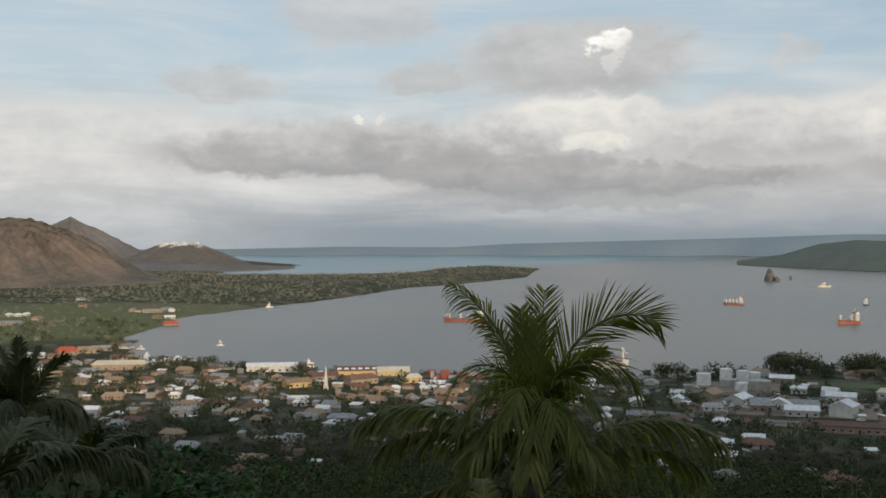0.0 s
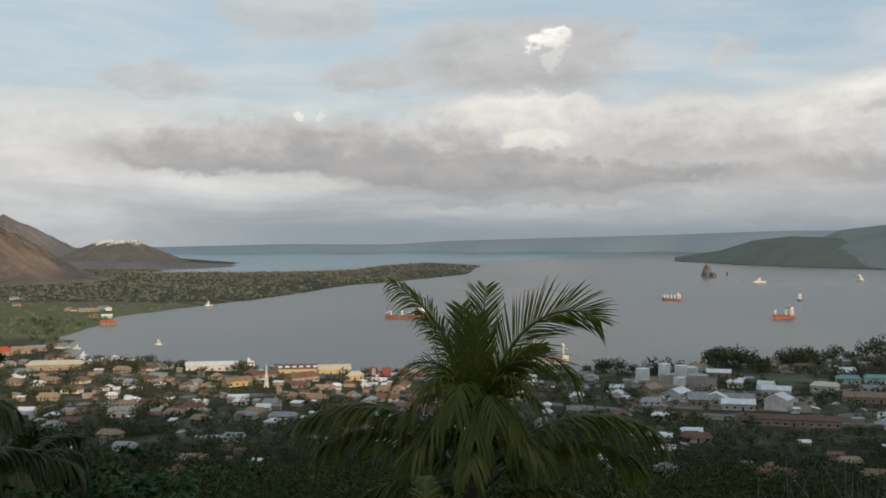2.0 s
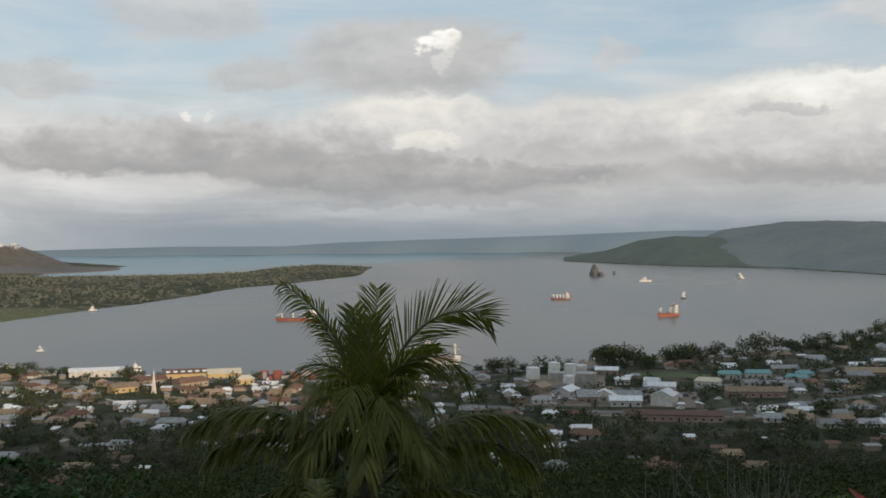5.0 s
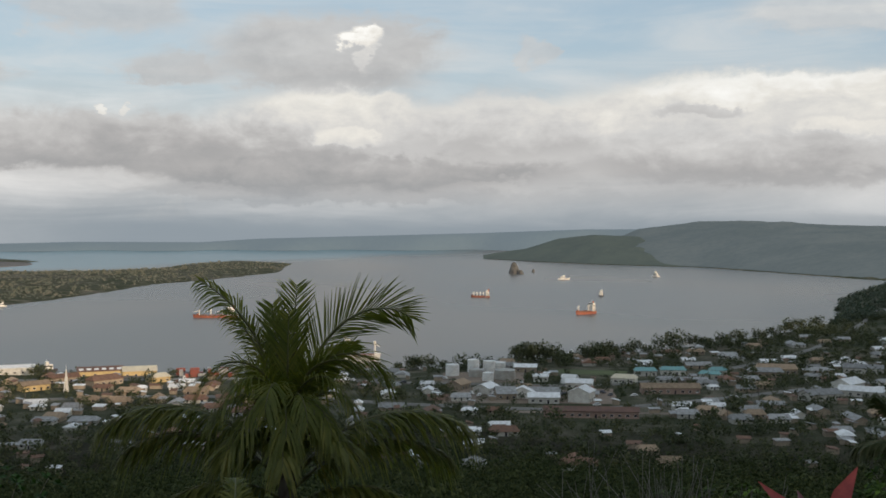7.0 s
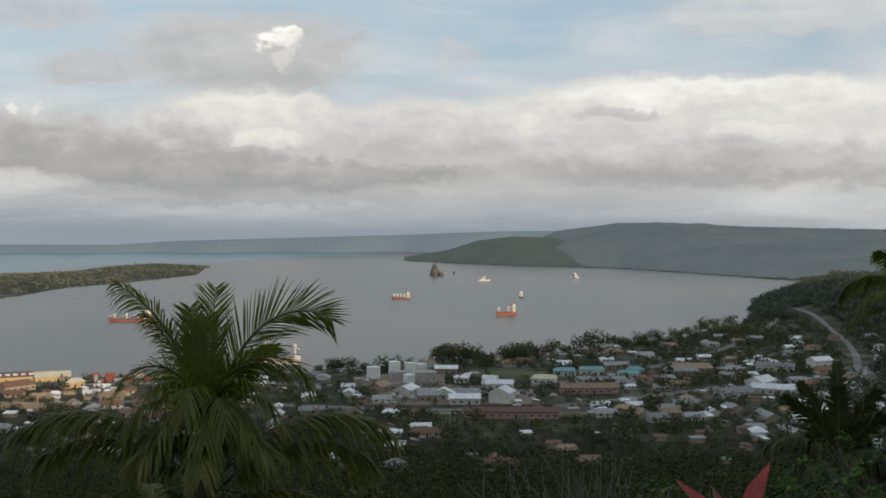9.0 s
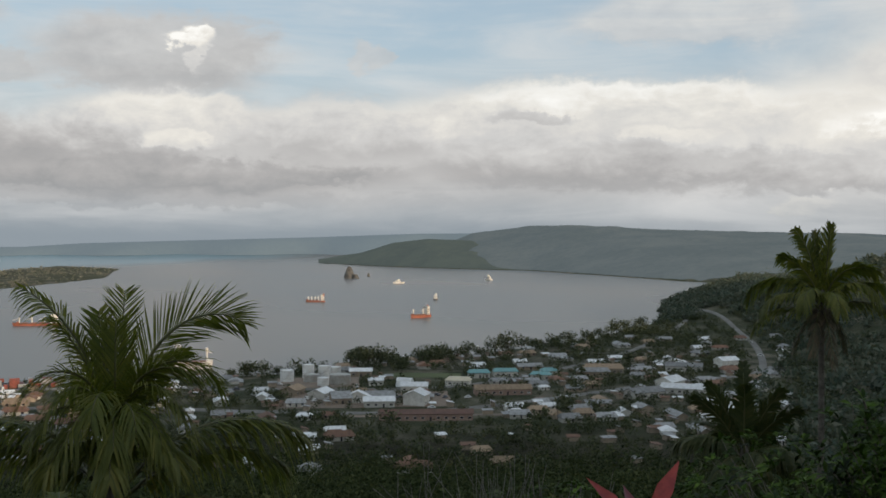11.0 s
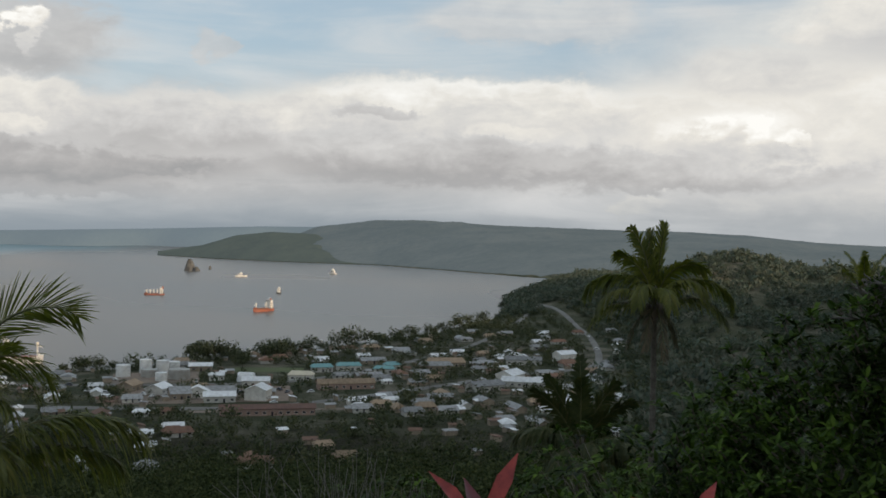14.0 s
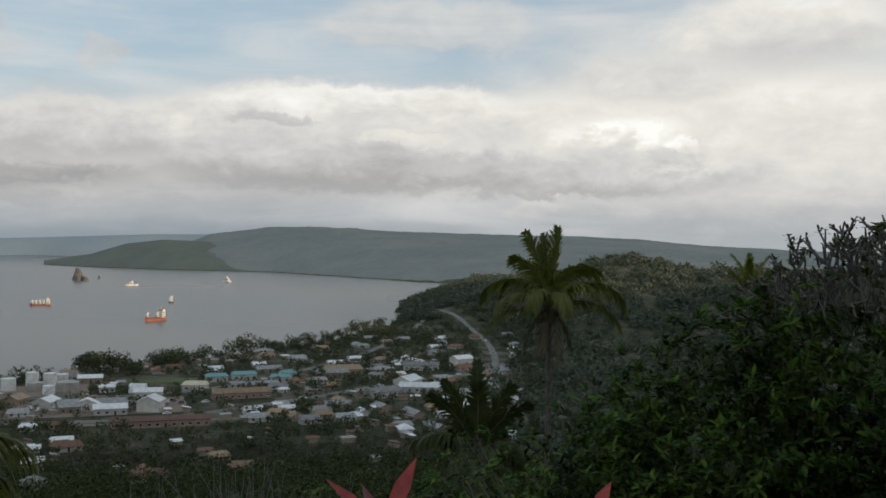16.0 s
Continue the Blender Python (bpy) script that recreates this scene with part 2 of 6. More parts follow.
M_CRATER = crater_material()
# far shore, ridge and headland: third colour is the painted haze, emitted
M_FAR = hazy("hazy_far_land", (0.05, 0.065, 0.06), (0.035, 0.05, 0.05), (0.135, 0.165, 0.19), 0.004)
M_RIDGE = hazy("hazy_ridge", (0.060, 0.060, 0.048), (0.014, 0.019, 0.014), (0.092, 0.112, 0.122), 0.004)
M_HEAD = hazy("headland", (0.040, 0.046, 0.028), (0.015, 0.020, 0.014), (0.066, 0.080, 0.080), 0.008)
M_ROCK = material("rock", (0.17, 0.16, 0.145), (0.09, 0.085, 0.075), 0.9, 0.12, 5.0, 1.0)
M_LEAF_FAR = material("tree_leaves", (0.052, 0.064, 0.034), (0.090, 0.096, 0.052), 0.8, 0.02, 30.0, 0, island=0.9, thin=0.2)
# distant wood and scrub: leaf colours paled and greyed to carry the haze
M_LEAF_WOOD_HAZED = material("hazed_wood_leaves", (0.082, 0.100, 0.084), (0.118, 0.132, 0.104), 0.9, 0.01, 30.0, 0, island=0.4, thin=0.15, spec=0.05)
M_LEAF_SCRUB_HAZED = material("hazed_scrub_leaves", (0.19, 0.195, 0.16), (0.25, 0.24, 0.20), 0.9, 0.01, 30.0, 0, island=0.4, thin=0.1, spec=0.05)
M_LEAF_SLOPE = material("slope_leaves", (0.030, 0.044, 0.017), (0.060, 0.070, 0.028), 0.85, 0.05, 20.0, 0, island=1.2, thin=0.1, spec=0.1)
M_BARK = material("bark", (0.17, 0.145, 0.115), (0.09, 0.075, 0.06), 0.9, 3.0, 6.0, 0.8)
M_PALM_TRUNK = material("palm_trunk", (0.15, 0.135, 0.11), (0.07, 0.06, 0.048), 0.9, 5.0, 5.0, 0.9)
M_FROND = material("palm_leaf", (0.105, 0.122, 0.020), (0.165, 0.165, 0.036), 0.5, 0.8, 10.0, 0, spread=0.3, island=0.55, spec=0.35, thin=0.42)
# darker copy of the palm leaf, with shade put into its colour
M_FROND_DARK = material("palm_leaf_shaded", (0.042, 0.056, 0.017), (0.068, 0.072, 0.026), 0.55, 0.8, 10.0, 0, spread=0.3, island=0.5, spec=0.3, thin=0.2)
M_FROND_DRY = material("palm_leaf_dry", (0.12, 0.10, 0.068), (0.065, 0.052, 0.036), 0.8, 0.8, 10.0, 0, spread=0.3, island=0.5, thin=0.2)
M_RIB = material("palm_rib", (0.075, 0.085, 0.028), (0.11, 0.10, 0.04), 0.5, 2.0, 8.0, 0.2)

# ---------------- small tools ----------------
rng = np.random.default_rng(4)


def at(bearing, dist, z=0.0):
    """A place by bearing (degrees to the right of straight ahead) and distance from the standpoint."""
    a = radians(bearing)
    return Vector((math.sin(a) * dist, math.cos(a) * dist, z))


def lattice(x, y, seed=0):
    """Smooth value noise between 0 and 1 for whole arrays."""
    xi, yi = np.floor(x).astype(np.int64), np.floor(y).astype(np.int64)
    u, v = x - xi, y - yi
    u, v = u * u * (3 - 2 * u), v * v * (3 - 2 * v)

    def h(i, j):
        k = (i * 374761393 + j * 668265263 + seed * 974634777) & 0xFFFFFFFF
        k = ((k ^ (k >> 13)) * 1274126177) & 0xFFFFFFFF
        return ((k ^ (k >> 16)) & 0xFFFF) / 65535.0

    return (h(xi, yi) * (1 - u) + h(xi + 1, yi) * u) * (1 - v) + (h(xi, yi + 1) * (1 - u) + h(xi + 1, yi + 1) * u) * v


def rough_noise(x, y, octaves=5, seed=0, ridged=False):
    out, amp, total = 0.0, 1.0, 0.0
    for k in range(octaves):
        n = lattice(x * 2 ** k, y * 2 ** k, seed + k)
        out = out + amp * ((1 - np.abs(2 * n - 1)) if ridged else n)
        total += amp
        amp *= 0.5
    return out / total


def smooth(v, lo, hi):
    t = np.clip((v - lo) / (hi - lo), 0, 1)
    return t * t * (3 - 2 * t)


def mesh_of(name, verts, faces, mat, flat=False):
    """A mesh object from arrays of corners and of faces with one corner count."""
    verts, faces = np.asarray(verts, np.float32), np.asarray(faces, np.int32)
    me = bpy.data.meshes.new(name)
    me.vertices.add(len(verts))
    me.vertices.foreach_set("co", verts.ravel())
    n, k = faces.shape
    me.loops.add(n * k)
    me.loops.foreach_set("vertex_index", faces.ravel())
    me.polygons.add(n)
    me.polygons.foreach_set("loop_start", np.arange(0, n * k, k, dtype=np.int32))
    me.polygons.foreach_set("use_smooth", np.full(n, not flat))
    me.update(calc_edges=True)
    me.materials.append(mat)
    return new(name, me)


def grid_faces(rows, cols):
    i = np.arange(rows * cols).reshape(rows, cols)
    return np.stack([i[:-1, :-1], i[:-1, 1:], i[1:, 1:], i[1:, :-1]], -1).reshape(-1, 4)


def part(name, bm, mat, parent, label="", smooth_shade=False):
    """Links a bmesh as one mesh under a thing or a part."""
    me = bpy.data.meshes.new(name)
    bm.normal_update()
    bm.to_mesh(me)
    bm.free()
    me.materials.append(mat)
    if smooth_shade:
        me.polygons.foreach_set("use_smooth", np.ones(len(me.polygons), bool))
    ob = new(name, me)
    ob.parent = parent
    return tagged(ob, label) if label else ob


def thing(name, label, category, m, group="", kind=""):
    ob = new(name)
    ob.empty_display_size = 0.2
    ob.matrix_basis = m
    return tagged(ob, label, category, group, kind)


def box(bm, x0, x1, y0, y1, z0, z1, bevel=0.0):
    c = [(x, y, z) for z in (z0, z1) for y in (y0, y1) for x in (x0, x1)]
    v = [bm.verts.new(p) for p in c]
    fs = [bm.faces.new([v[i] for i in f]) for f in ((0, 2, 3, 1), (4, 5, 7, 6), (0, 1, 5, 4), (2, 6, 7, 3), (0, 4, 6, 2), (1, 3, 7, 5))]
    if bevel:
        es = list({e for f in fs for e in f.edges})
        bmesh.ops.bevel(bm, geom=es, offset=bevel, segments=1, affect="EDGES")
    return bm


def rod(bm, a, b, r0, r1, sides=8):
    a, b = Vector(a), Vector(b)
    q = (b - a).to_track_quat("Z", "Y").to_matrix().to_4x4()
    ret = bmesh.ops.create_cone(bm, cap_ends=True, segments=sides, radius1=r0, radius2=max(r1, 1e-4), depth=(b - a).length)
    bmesh.ops.transform(bm, verts=ret["verts"], matrix=Matrix.Translation((a + b) / 2) @ q)
    return bm


# ---------------- land and water ----------------
# coast by bearing and distance: the volcano's spit, the low island, the bay's head, the town's shore, the wooded point, the far side
COAST = [(-11.5, 5200), (-10.05, 4408), (-7.16, 3711), (-11.2, 3155), (-11.8, 2844), (-5.4, 2796), (-1.9, 2911), (-0.7, 3197), (2.2, 3685), (5.0, 3318), (4.3, 2605),
         (0.2, 2212), (-1.9, 2094), (-3.95, 1875), (-6.6, 1659), (-8.9, 1562), (-10.6, 1487), (-13.2, 1377), (-14.3, 1245), (-16.2, 1105), (-14.9, 1087), (-15.8, 1035),
         (-16.1, 976), (-14.6, 908), (-12.6, 873), (-10.1, 839), (-7.2, 812), (-1.6, 786), (2.2, 780), (10.1, 788), (12.8, 796), (15.7, 830), (19.25, 862), (25.0, 955),
         (29.2, 1050), (30.5, 1165), (32.7, 1297), (32.6, 1461), (32.8, 1621), (35.7, 2347)]
COAST += [(33.9, 2424), (30.7, 2645), (26.0, 3069), (21.3, 3253), (17.8, 3513), (15.1, 3848), (18.0, 5200), (60, 7000), (120, 7000), (180, 7000), (-120, 7000), (-60, 7000), (-25, 6000)]
COAST_XY = np.array([at(a, d)[:2] for a, d in COAST])


def shore_distance(x, y):
    """Metres inland from the coast; negative on the water."""
    best, inside = np.full(x.shape, 1e9), np.zeros(x.shape, bool)
    p, q = COAST_XY, np.roll(COAST_XY, -1, 0)
    for (ax, ay), (bx, by) in zip(p, q):
        dx, dy = bx - ax, by - ay
        t = np.clip(((x - ax) * dx + (y - ay) * dy) / (dx * dx + dy * dy), 0, 1)
        best = np.minimum(best, (x - ax - t * dx) ** 2 + (y - ay - t * dy) ** 2)
        if dy:
            inside ^= ((ay > y) != (by > y)) & (x < dx * (y - ay) / dy + ax)
    return np.where(inside, 1, -1) * np.sqrt(best)


def land_height(x, y):
    r, az = np.hypot(x, y), np.degrees(np.arctan2(x, y))
    wob = (rough_noise(x / 60, y / 60, 4, 11) - 0.5) * 26
    d = shore_distance(x, y) + wob * smooth(r, 500, 1200)
    z = np.where(d > 0, 3.0 * smooth(d, 0, 40) + 0.006 * np.minimum(d, 400), np.maximum(d * 0.06, -4.0))
    n = rough_noise(x / 90, y / 90, 5, 3) - 0.5
    # the hill under the standpoint
    hill = np.where(r < 6, 98.25, 93.4 - 0.2175 * r + 5.05 * np.exp(-np.maximum(r - 6, 0) / 6.0)) + n * 6 * smooth(r, 80, 200)
    # the wooded country to the right rises to a skyline of its own
    rc = 1400.0
    crest = 90.0 + rc * np.tan(np.radians(np.interp(az, [31.5, 33, 35.7, 37.7, 41.3, 42.8, 45, 48.5, 60], [-3.65, -3.5, -2.95, -2.55, -1.85, -1.1, -1.1, -1.5, -1.6])))
    side = np.maximum(crest - 4.0, 3.0) * smooth(r, 500, rc) * (1 + 0.7 * n) * (1 - 0.65 * smooth(r, rc, 2300)) * smooth(az, 31.5, 33.5)
    side = side * smooth(d, 0, 40) * smooth(r, 1100, 1330) ** np.clip((40.5 - az) / 3, 0, 1)
    side = np.where(np.abs(az) > 75, 0, side)
    # unseen behind the standpoint a rim is added, highest on the right, only to keep the low sun off the bank and the
    # right of the town
    a0 = math.radians(158.0)
    w = x * math.sin(a0) + y * math.cos(a0)
    u = x * math.cos(math.radians(-22.0)) - y * math.sin(math.radians(-22.0))
    z = np.maximum(z + side, np.where(r < 520, hill, -9))
    rim = 98.25 + 34 * smooth(w, 8, 110) + smooth(w, 110, 620) * (30 + 66 * smooth(u, 240, 380))
    z = z + (rim - z) * smooth(np.abs(az), 66, 100) * smooth(r, 4, 9)
    return z, d


def build_ground():
    az = np.radians(np.concatenate([np.arange(-180, -30, 5), np.arange(-30, 66, 0.22), np.arange(66, 181, 6)]))
    r = np.concatenate([[0.01], np.geomspace(2.5, 4985, 430)])
    rr, aa = np.meshgrid(r, az, indexing="ij")
    x, y = rr * np.sin(aa), rr * np.cos(aa)
    z, d = land_height(x, y)
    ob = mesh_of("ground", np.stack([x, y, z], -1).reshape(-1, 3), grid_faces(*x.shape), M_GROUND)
    tagged(ob, "grassy volcanic land with dark scrub and bare ash soil", "ground", kind="structure")
    # the bay
    az = np.radians(np.arange(-180, 181, 6.0))
    r = np.concatenate([[10.0, 3900.0], np.linspace(4000, 4985, 10)])
    rr, aa = np.meshgrid(r, az, indexing="ij")
    z = 18 * np.clip((rr - 3900) / 1050, 0, 2) ** 2
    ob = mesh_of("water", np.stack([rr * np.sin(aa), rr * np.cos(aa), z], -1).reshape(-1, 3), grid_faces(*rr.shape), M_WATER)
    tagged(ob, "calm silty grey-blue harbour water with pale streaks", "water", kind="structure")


def hill_sheet(name, label, mat, az0, az1, crest, front, back, foot, rise=1.0, gully=0.25, cell=220.0, seed=1, step=0.12, rings=70, kind="structure"):
    """A long hill seen across the water: crest(bearing) gives its top, front and back(bearing) its near and far foot."""
    az = np.arange(az0, az1, step)
    f = np.linspace(0, 1, rings)
    ff, aa = np.meshgrid(f, az, indexing="ij")
    r = front(aa) + (back(aa) - front(aa)) * ff
    x, y = r * np.sin(np.radians(aa)), r * np.cos(np.radians(aa))
    form = np.where(ff < 0.75, np.sin(np.clip(ff / 0.75, 0, 1) * math.pi / 2) ** rise, np.cos((ff - 0.75) / 0.25 * math.pi / 2))
    g = rough_noise(x / cell, y / cell, 5, seed, True) - 0.55
    top = crest(aa)
    z = foot + (top - foot) * form * (1 + gully * g * np.sin(np.clip(form, 0, 1) * math.pi) ** 0.6)
    ob = mesh_of(name, np.stack([x, y, z], -1).reshape(-1, 3), grid_faces(*x.shape), mat)
    return tagged(ob, label, "hill", kind=kind)


def curve_of(points):
    a, v = np.array([p[0] for p in points]), np.array([p[1] for p in points])
    return lambda q: np.interp(q, a, v)


def tops(points, r):
    """Heights of a skyline given by bearing and angle over the level, at the distance r."""
    return curve_of([(a, 100 + r * math.tan(radians(e))) for a, e in points])


build_ground()
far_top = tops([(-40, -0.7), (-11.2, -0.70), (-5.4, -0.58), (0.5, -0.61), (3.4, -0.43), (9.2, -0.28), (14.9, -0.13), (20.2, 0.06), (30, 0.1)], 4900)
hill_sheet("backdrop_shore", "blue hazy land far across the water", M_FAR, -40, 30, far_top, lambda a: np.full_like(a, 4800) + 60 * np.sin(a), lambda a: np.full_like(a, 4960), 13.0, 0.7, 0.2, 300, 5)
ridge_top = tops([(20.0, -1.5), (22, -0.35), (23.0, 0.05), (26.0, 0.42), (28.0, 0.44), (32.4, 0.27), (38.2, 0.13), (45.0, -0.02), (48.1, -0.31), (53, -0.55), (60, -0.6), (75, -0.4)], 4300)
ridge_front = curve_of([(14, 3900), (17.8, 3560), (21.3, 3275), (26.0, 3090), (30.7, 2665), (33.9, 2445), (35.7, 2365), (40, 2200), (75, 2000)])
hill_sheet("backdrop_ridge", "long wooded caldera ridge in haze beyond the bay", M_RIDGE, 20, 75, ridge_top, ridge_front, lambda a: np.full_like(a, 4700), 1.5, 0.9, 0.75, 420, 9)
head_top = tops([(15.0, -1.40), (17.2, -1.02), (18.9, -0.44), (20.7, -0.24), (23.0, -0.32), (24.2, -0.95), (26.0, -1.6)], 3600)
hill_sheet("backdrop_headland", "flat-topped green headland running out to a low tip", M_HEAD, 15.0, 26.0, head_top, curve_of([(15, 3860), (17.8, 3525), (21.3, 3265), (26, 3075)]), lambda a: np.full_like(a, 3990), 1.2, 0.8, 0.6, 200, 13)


def peak(name, label, mat, bearing, dist, height, radius, power, crater=0.0, seed=1, gully=0.16, stretch=1.0, base=2.0, rim=0.0, bulge=1.0):
    """A volcanic hill: a concave cone with gullies running down it, and a crater if it has one."""
    n, k = 260, 110
    f, th = np.linspace(0, 1, k), np.linspace(0, 2 * math.pi, n)
    ff, tt = np.meshgrid(f, th, indexing="ij")
    c = at(bearing, dist)
    x, y = ff * radius * np.cos(tt) * stretch, ff * radius * np.sin(tt)
    a = radians(bearing)
    gx, gy = c.x + x * math.cos(a) + y * math.sin(a), c.y - x * math.sin(a) + y * math.cos(a)
    form = (1 - ff ** bulge) ** power
    ribs = rough_noise(np.cos(tt) * 10 + 40, np.sin(tt) * 10 + ff * 2.2, 5, seed, True) - 0.55
    lumps = rough_noise(gx / 160, gy / 160, 5, seed + 3) - 0.5
    z = base + height * (form + gully * ribs * np.sin(np.clip(ff * 1.15, 0, 1) * math.pi) + 0.22 * lumps * (1 - ff) * np.minimum(1, ff * 4 + 0.15))
    if crater:
        bowl = np.clip(1 - ff / crater, 0, 1)
        lip = rough_noise(np.cos(tt) * 3 + 9, np.sin(tt) * 3 + 9, 3, seed + 8)
        z -= height * 0.45 * bowl ** 0.8
        z += height * rim * (lip - 0.5) * np.exp(-((ff - crater) / 0.06) ** 2)
    z[-1] = base - 6
    ob = mesh_of(name, np.stack([gx, gy, z], -1).reshape(-1, 3), grid_faces(*gx.shape), mat)
    return tagged(ob, label, "mountain", kind="structure")


peak("mountain_cone", "tall dark volcanic cone with gullied slopes", M_CONE, -18.75, 3800, 161, 350, 1.3, seed=4, gully=0.1)
peak("volcano_crater", "grey active volcano with a broken pale crater rim", M_CRATER, -13.4, 3500, 100, 240, 1.1, crater=0.20, seed=7, gully=0.10, rim=0.3)
peak("volcano_skirt", "low grey ash plain round the volcano", M_CONE, -14.6, 3450, 30, 420, 1.3, seed=17, gully=0.1)
peak("mountain_flank", "brown ashy ridge scored by steep gullies", M_BROWN, -23.0, 2500, 130, 400, 1.3, seed=2, gully=0.62, bulge=1.6)
peak("mountain_foot", "lower brown spur of the ashy ridge", M_BROWN, -20.6, 2420, 40, 330, 1.3, seed=22, gully=0.3, bulge=1.6)

# ---------------- the town: materials ----------------
M_WALL_WHITE = material("white_wall", (0.66, 0.64, 0.58), (0.48, 0.45, 0.40), 0.8, 0.5, 9.0, 0.2, spread=0.3)
M_WALL_TAN = material("tan_wall", (0.38, 0.31, 0.23), (0.26, 0.21, 0.16), 0.8, 0.5, 9.0, 0.2, spread=0.3)
M_WALL_YELLOW = material("yellow_wall", (0.56, 0.42, 0.20), (0.46, 0.34, 0.17), 0.75, 0.3, 9.0, 0.2)
M_WALL_PINK = material("pink_wall", (0.40, 0.28, 0.23), (0.32, 0.22, 0.18), 0.8, 0.3, 9.0, 0.2)
M_ROOF_WHITE = material("white_sheet_roof", (0.82, 0.82, 0.81), (0.62, 0.61, 0.59), 0.5, 0.4, 12.0, 0.3, spread=0.2)
M_ROOF_GREY = material("grey_sheet_roof", (0.34, 0.34, 0.33), (0.20, 0.19, 0.18), 0.55, 0.4, 12.0, 0.3, spread=0.5)
M_ROOF_RUST = material("rusty_roof", (0.24, 0.13, 0.085), (0.14, 0.085, 0.06), 0.8, 0.4, 12.0, 0.4, spread=0.5)
M_ROOF_TAN = material("tan_roof", (0.36, 0.26, 0.17), (0.24, 0.17, 0.11), 0.75, 0.4, 12.0, 0.3, spread=0.4)
M_ROOF_TEAL = material("teal_roof", (0.16, 0.36, 0.35), (0.18, 0.31, 0.31), 0.5, 0.4, 12.0, 0.3)
M_ROOF_RED = material("orange_red_roof", (0.50, 0.11, 0.055), (0.38, 0.09, 0.05), 0.6, 0.4, 12.0, 0.3)
M_ROOF_CREAM = material("cream_roof", (0.68, 0.60, 0.44), (0.55, 0.48, 0.36), 0.6, 0.2, 12.0, 0.3)
M_ROOF_BROWN = material("brown_roof", (0.18, 0.10, 0.075), (0.12, 0.075, 0.06), 0.7, 0.2, 12.0, 0.3)
M_DARK = material("dark_opening", (0.03, 0.03, 0.035), (0.015, 0.015, 0.02), 0.35, 1.0, 5.0, 0)
M_TANK_WHITE = material("tank_white", (0.86, 0.86, 0.83), (0.74, 0.72, 0.67), 0.45, 0.25, 9.0, 0.1)
M_TANK_GREY = material("tank_grey", (0.46, 0.45, 0.41), (0.34, 0.31, 0.27), 0.5, 0.25, 9.0, 0.1)
M_STEEL = material("galvanised_steel", (0.45, 0.45, 0.44), (0.3, 0.3, 0.3), 0.4, 1.0, 8.0, 0.1, metal=0.6)
M_HULL_RED = material("hull_red", (0.38, 0.13, 0.075), (0.28, 0.10, 0.065), 0.5, 0.1, 10.0, 0.1)
M_HULL_DARK = material("hull_dark", (0.06, 0.065, 0.08), (0.09, 0.07, 0.06), 0.5, 0.1, 10.0, 0.1)
M_SHIP_WHITE = material("ship_white", (0.78, 0.76, 0.70), (0.64, 0.58, 0.50), 0.5, 0.2, 10.0, 0.1)
M_DECK = material("ship_deck", (0.26, 0.13, 0.09), (0.20, 0.12, 0.09), 0.7, 0.2, 10.0, 0.2)
M_ROAD = material("dusty_road", (0.22, 0.21, 0.19), (0.15, 0.14, 0.125), 0.9, 0.05, 12.0, 0.3)
M_YARD = material("bare_yard", (0.27, 0.20, 0.15), (0.17, 0.14, 0.11), 0.9, 0.03, 12.0, 0.3)
M_FIELD = material("mown_field", (0.115, 0.135, 0.055), (0.085, 0.10, 0.045), 0.95, 0.03, 20.0, 0.4)
M_BOX_RED = material("container_red", (0.28, 0.075, 0.055), (0.20, 0.07, 0.05), 0.6, 0.3, 9.0, 0.2, spread=0.5)


def ground_z(x, y):
    return float(land_height(np.array([float(x)]), np.array([float(y)]))[0][0])


def spot(bearing, dist, turn=0.0, up=0.0):
    """The pose of a thing that stands on the ground; turn: degrees from facing the standpoint."""
    p = at(bearing, dist)
    return pose(p.x, p.y, ground_z(p.x, p.y) + up, 0, 0, turn - bearing)


def hull_of_roof(w, d, h0, rise, over, thick=0.22, hip=0.0):
    """A pitched roof with eaves and thickness; the ridge runs along x. hip: how far its ends lean in."""
    bm = bmesh.new()
    x, y = w / 2 + over, d / 2 + over
    drop = over * rise / (d / 2)
    lo, hi = h0 - drop, h0 + rise
    rx = x - hip
    top = [(-x, -y, lo), (x, -y, lo), (x, y, lo), (-x, y, lo), (-rx, 0, hi), (rx, 0, hi)]
    v = [bm.verts.new((a, b, c + thick)) for a, b, c in top]
    u = [bm.verts.new((a, b, c)) for a, b, c in top]
    for f in ((0, 1, 5, 4), (2, 3, 4, 5), (1, 2, 5), (3, 0, 4)):
        if hip or len(f) == 4:
            bm.faces.new([v[i] for i in f])
            bm.faces.new([u[i] for i in reversed(f)])
    rim = [(0, 1), (1, 2), (2, 3), (3, 0)] if hip else [(0, 1), (2, 3), (1, 5), (5, 2), (3, 4), (4, 0)]
    for a, b in rim:
        bm.faces.new([u[a], u[b], v[b], v[a]])
    return bm


def gable_wall(w, d, h, rise, base=-1.5):
    bm = bmesh.new()
    x, y = w / 2, d / 2
    lo = [bm.verts.new(p) for p in ((-x, -y, base), (x, -y, base), (x, y, base), (-x, y, base))]
    hi = [bm.verts.new(p) for p in ((-x, -y, h), (x, -y, h), (x, y, h), (-x, y, h))]
    a, b = bm.verts.new((-x, 0, h + rise)), bm.verts.new((x, 0, h + rise))
    bm.faces.new([lo[0], lo[1], hi[1], hi[0]])
    bm.faces.new([lo[2], lo[3], hi[3], hi[2]])
    bm.faces.new([lo[1], lo[2], hi[2], b, hi[1]])
    bm.faces.new([lo[3], lo[0], hi[0], a, hi[3]])
    return bm


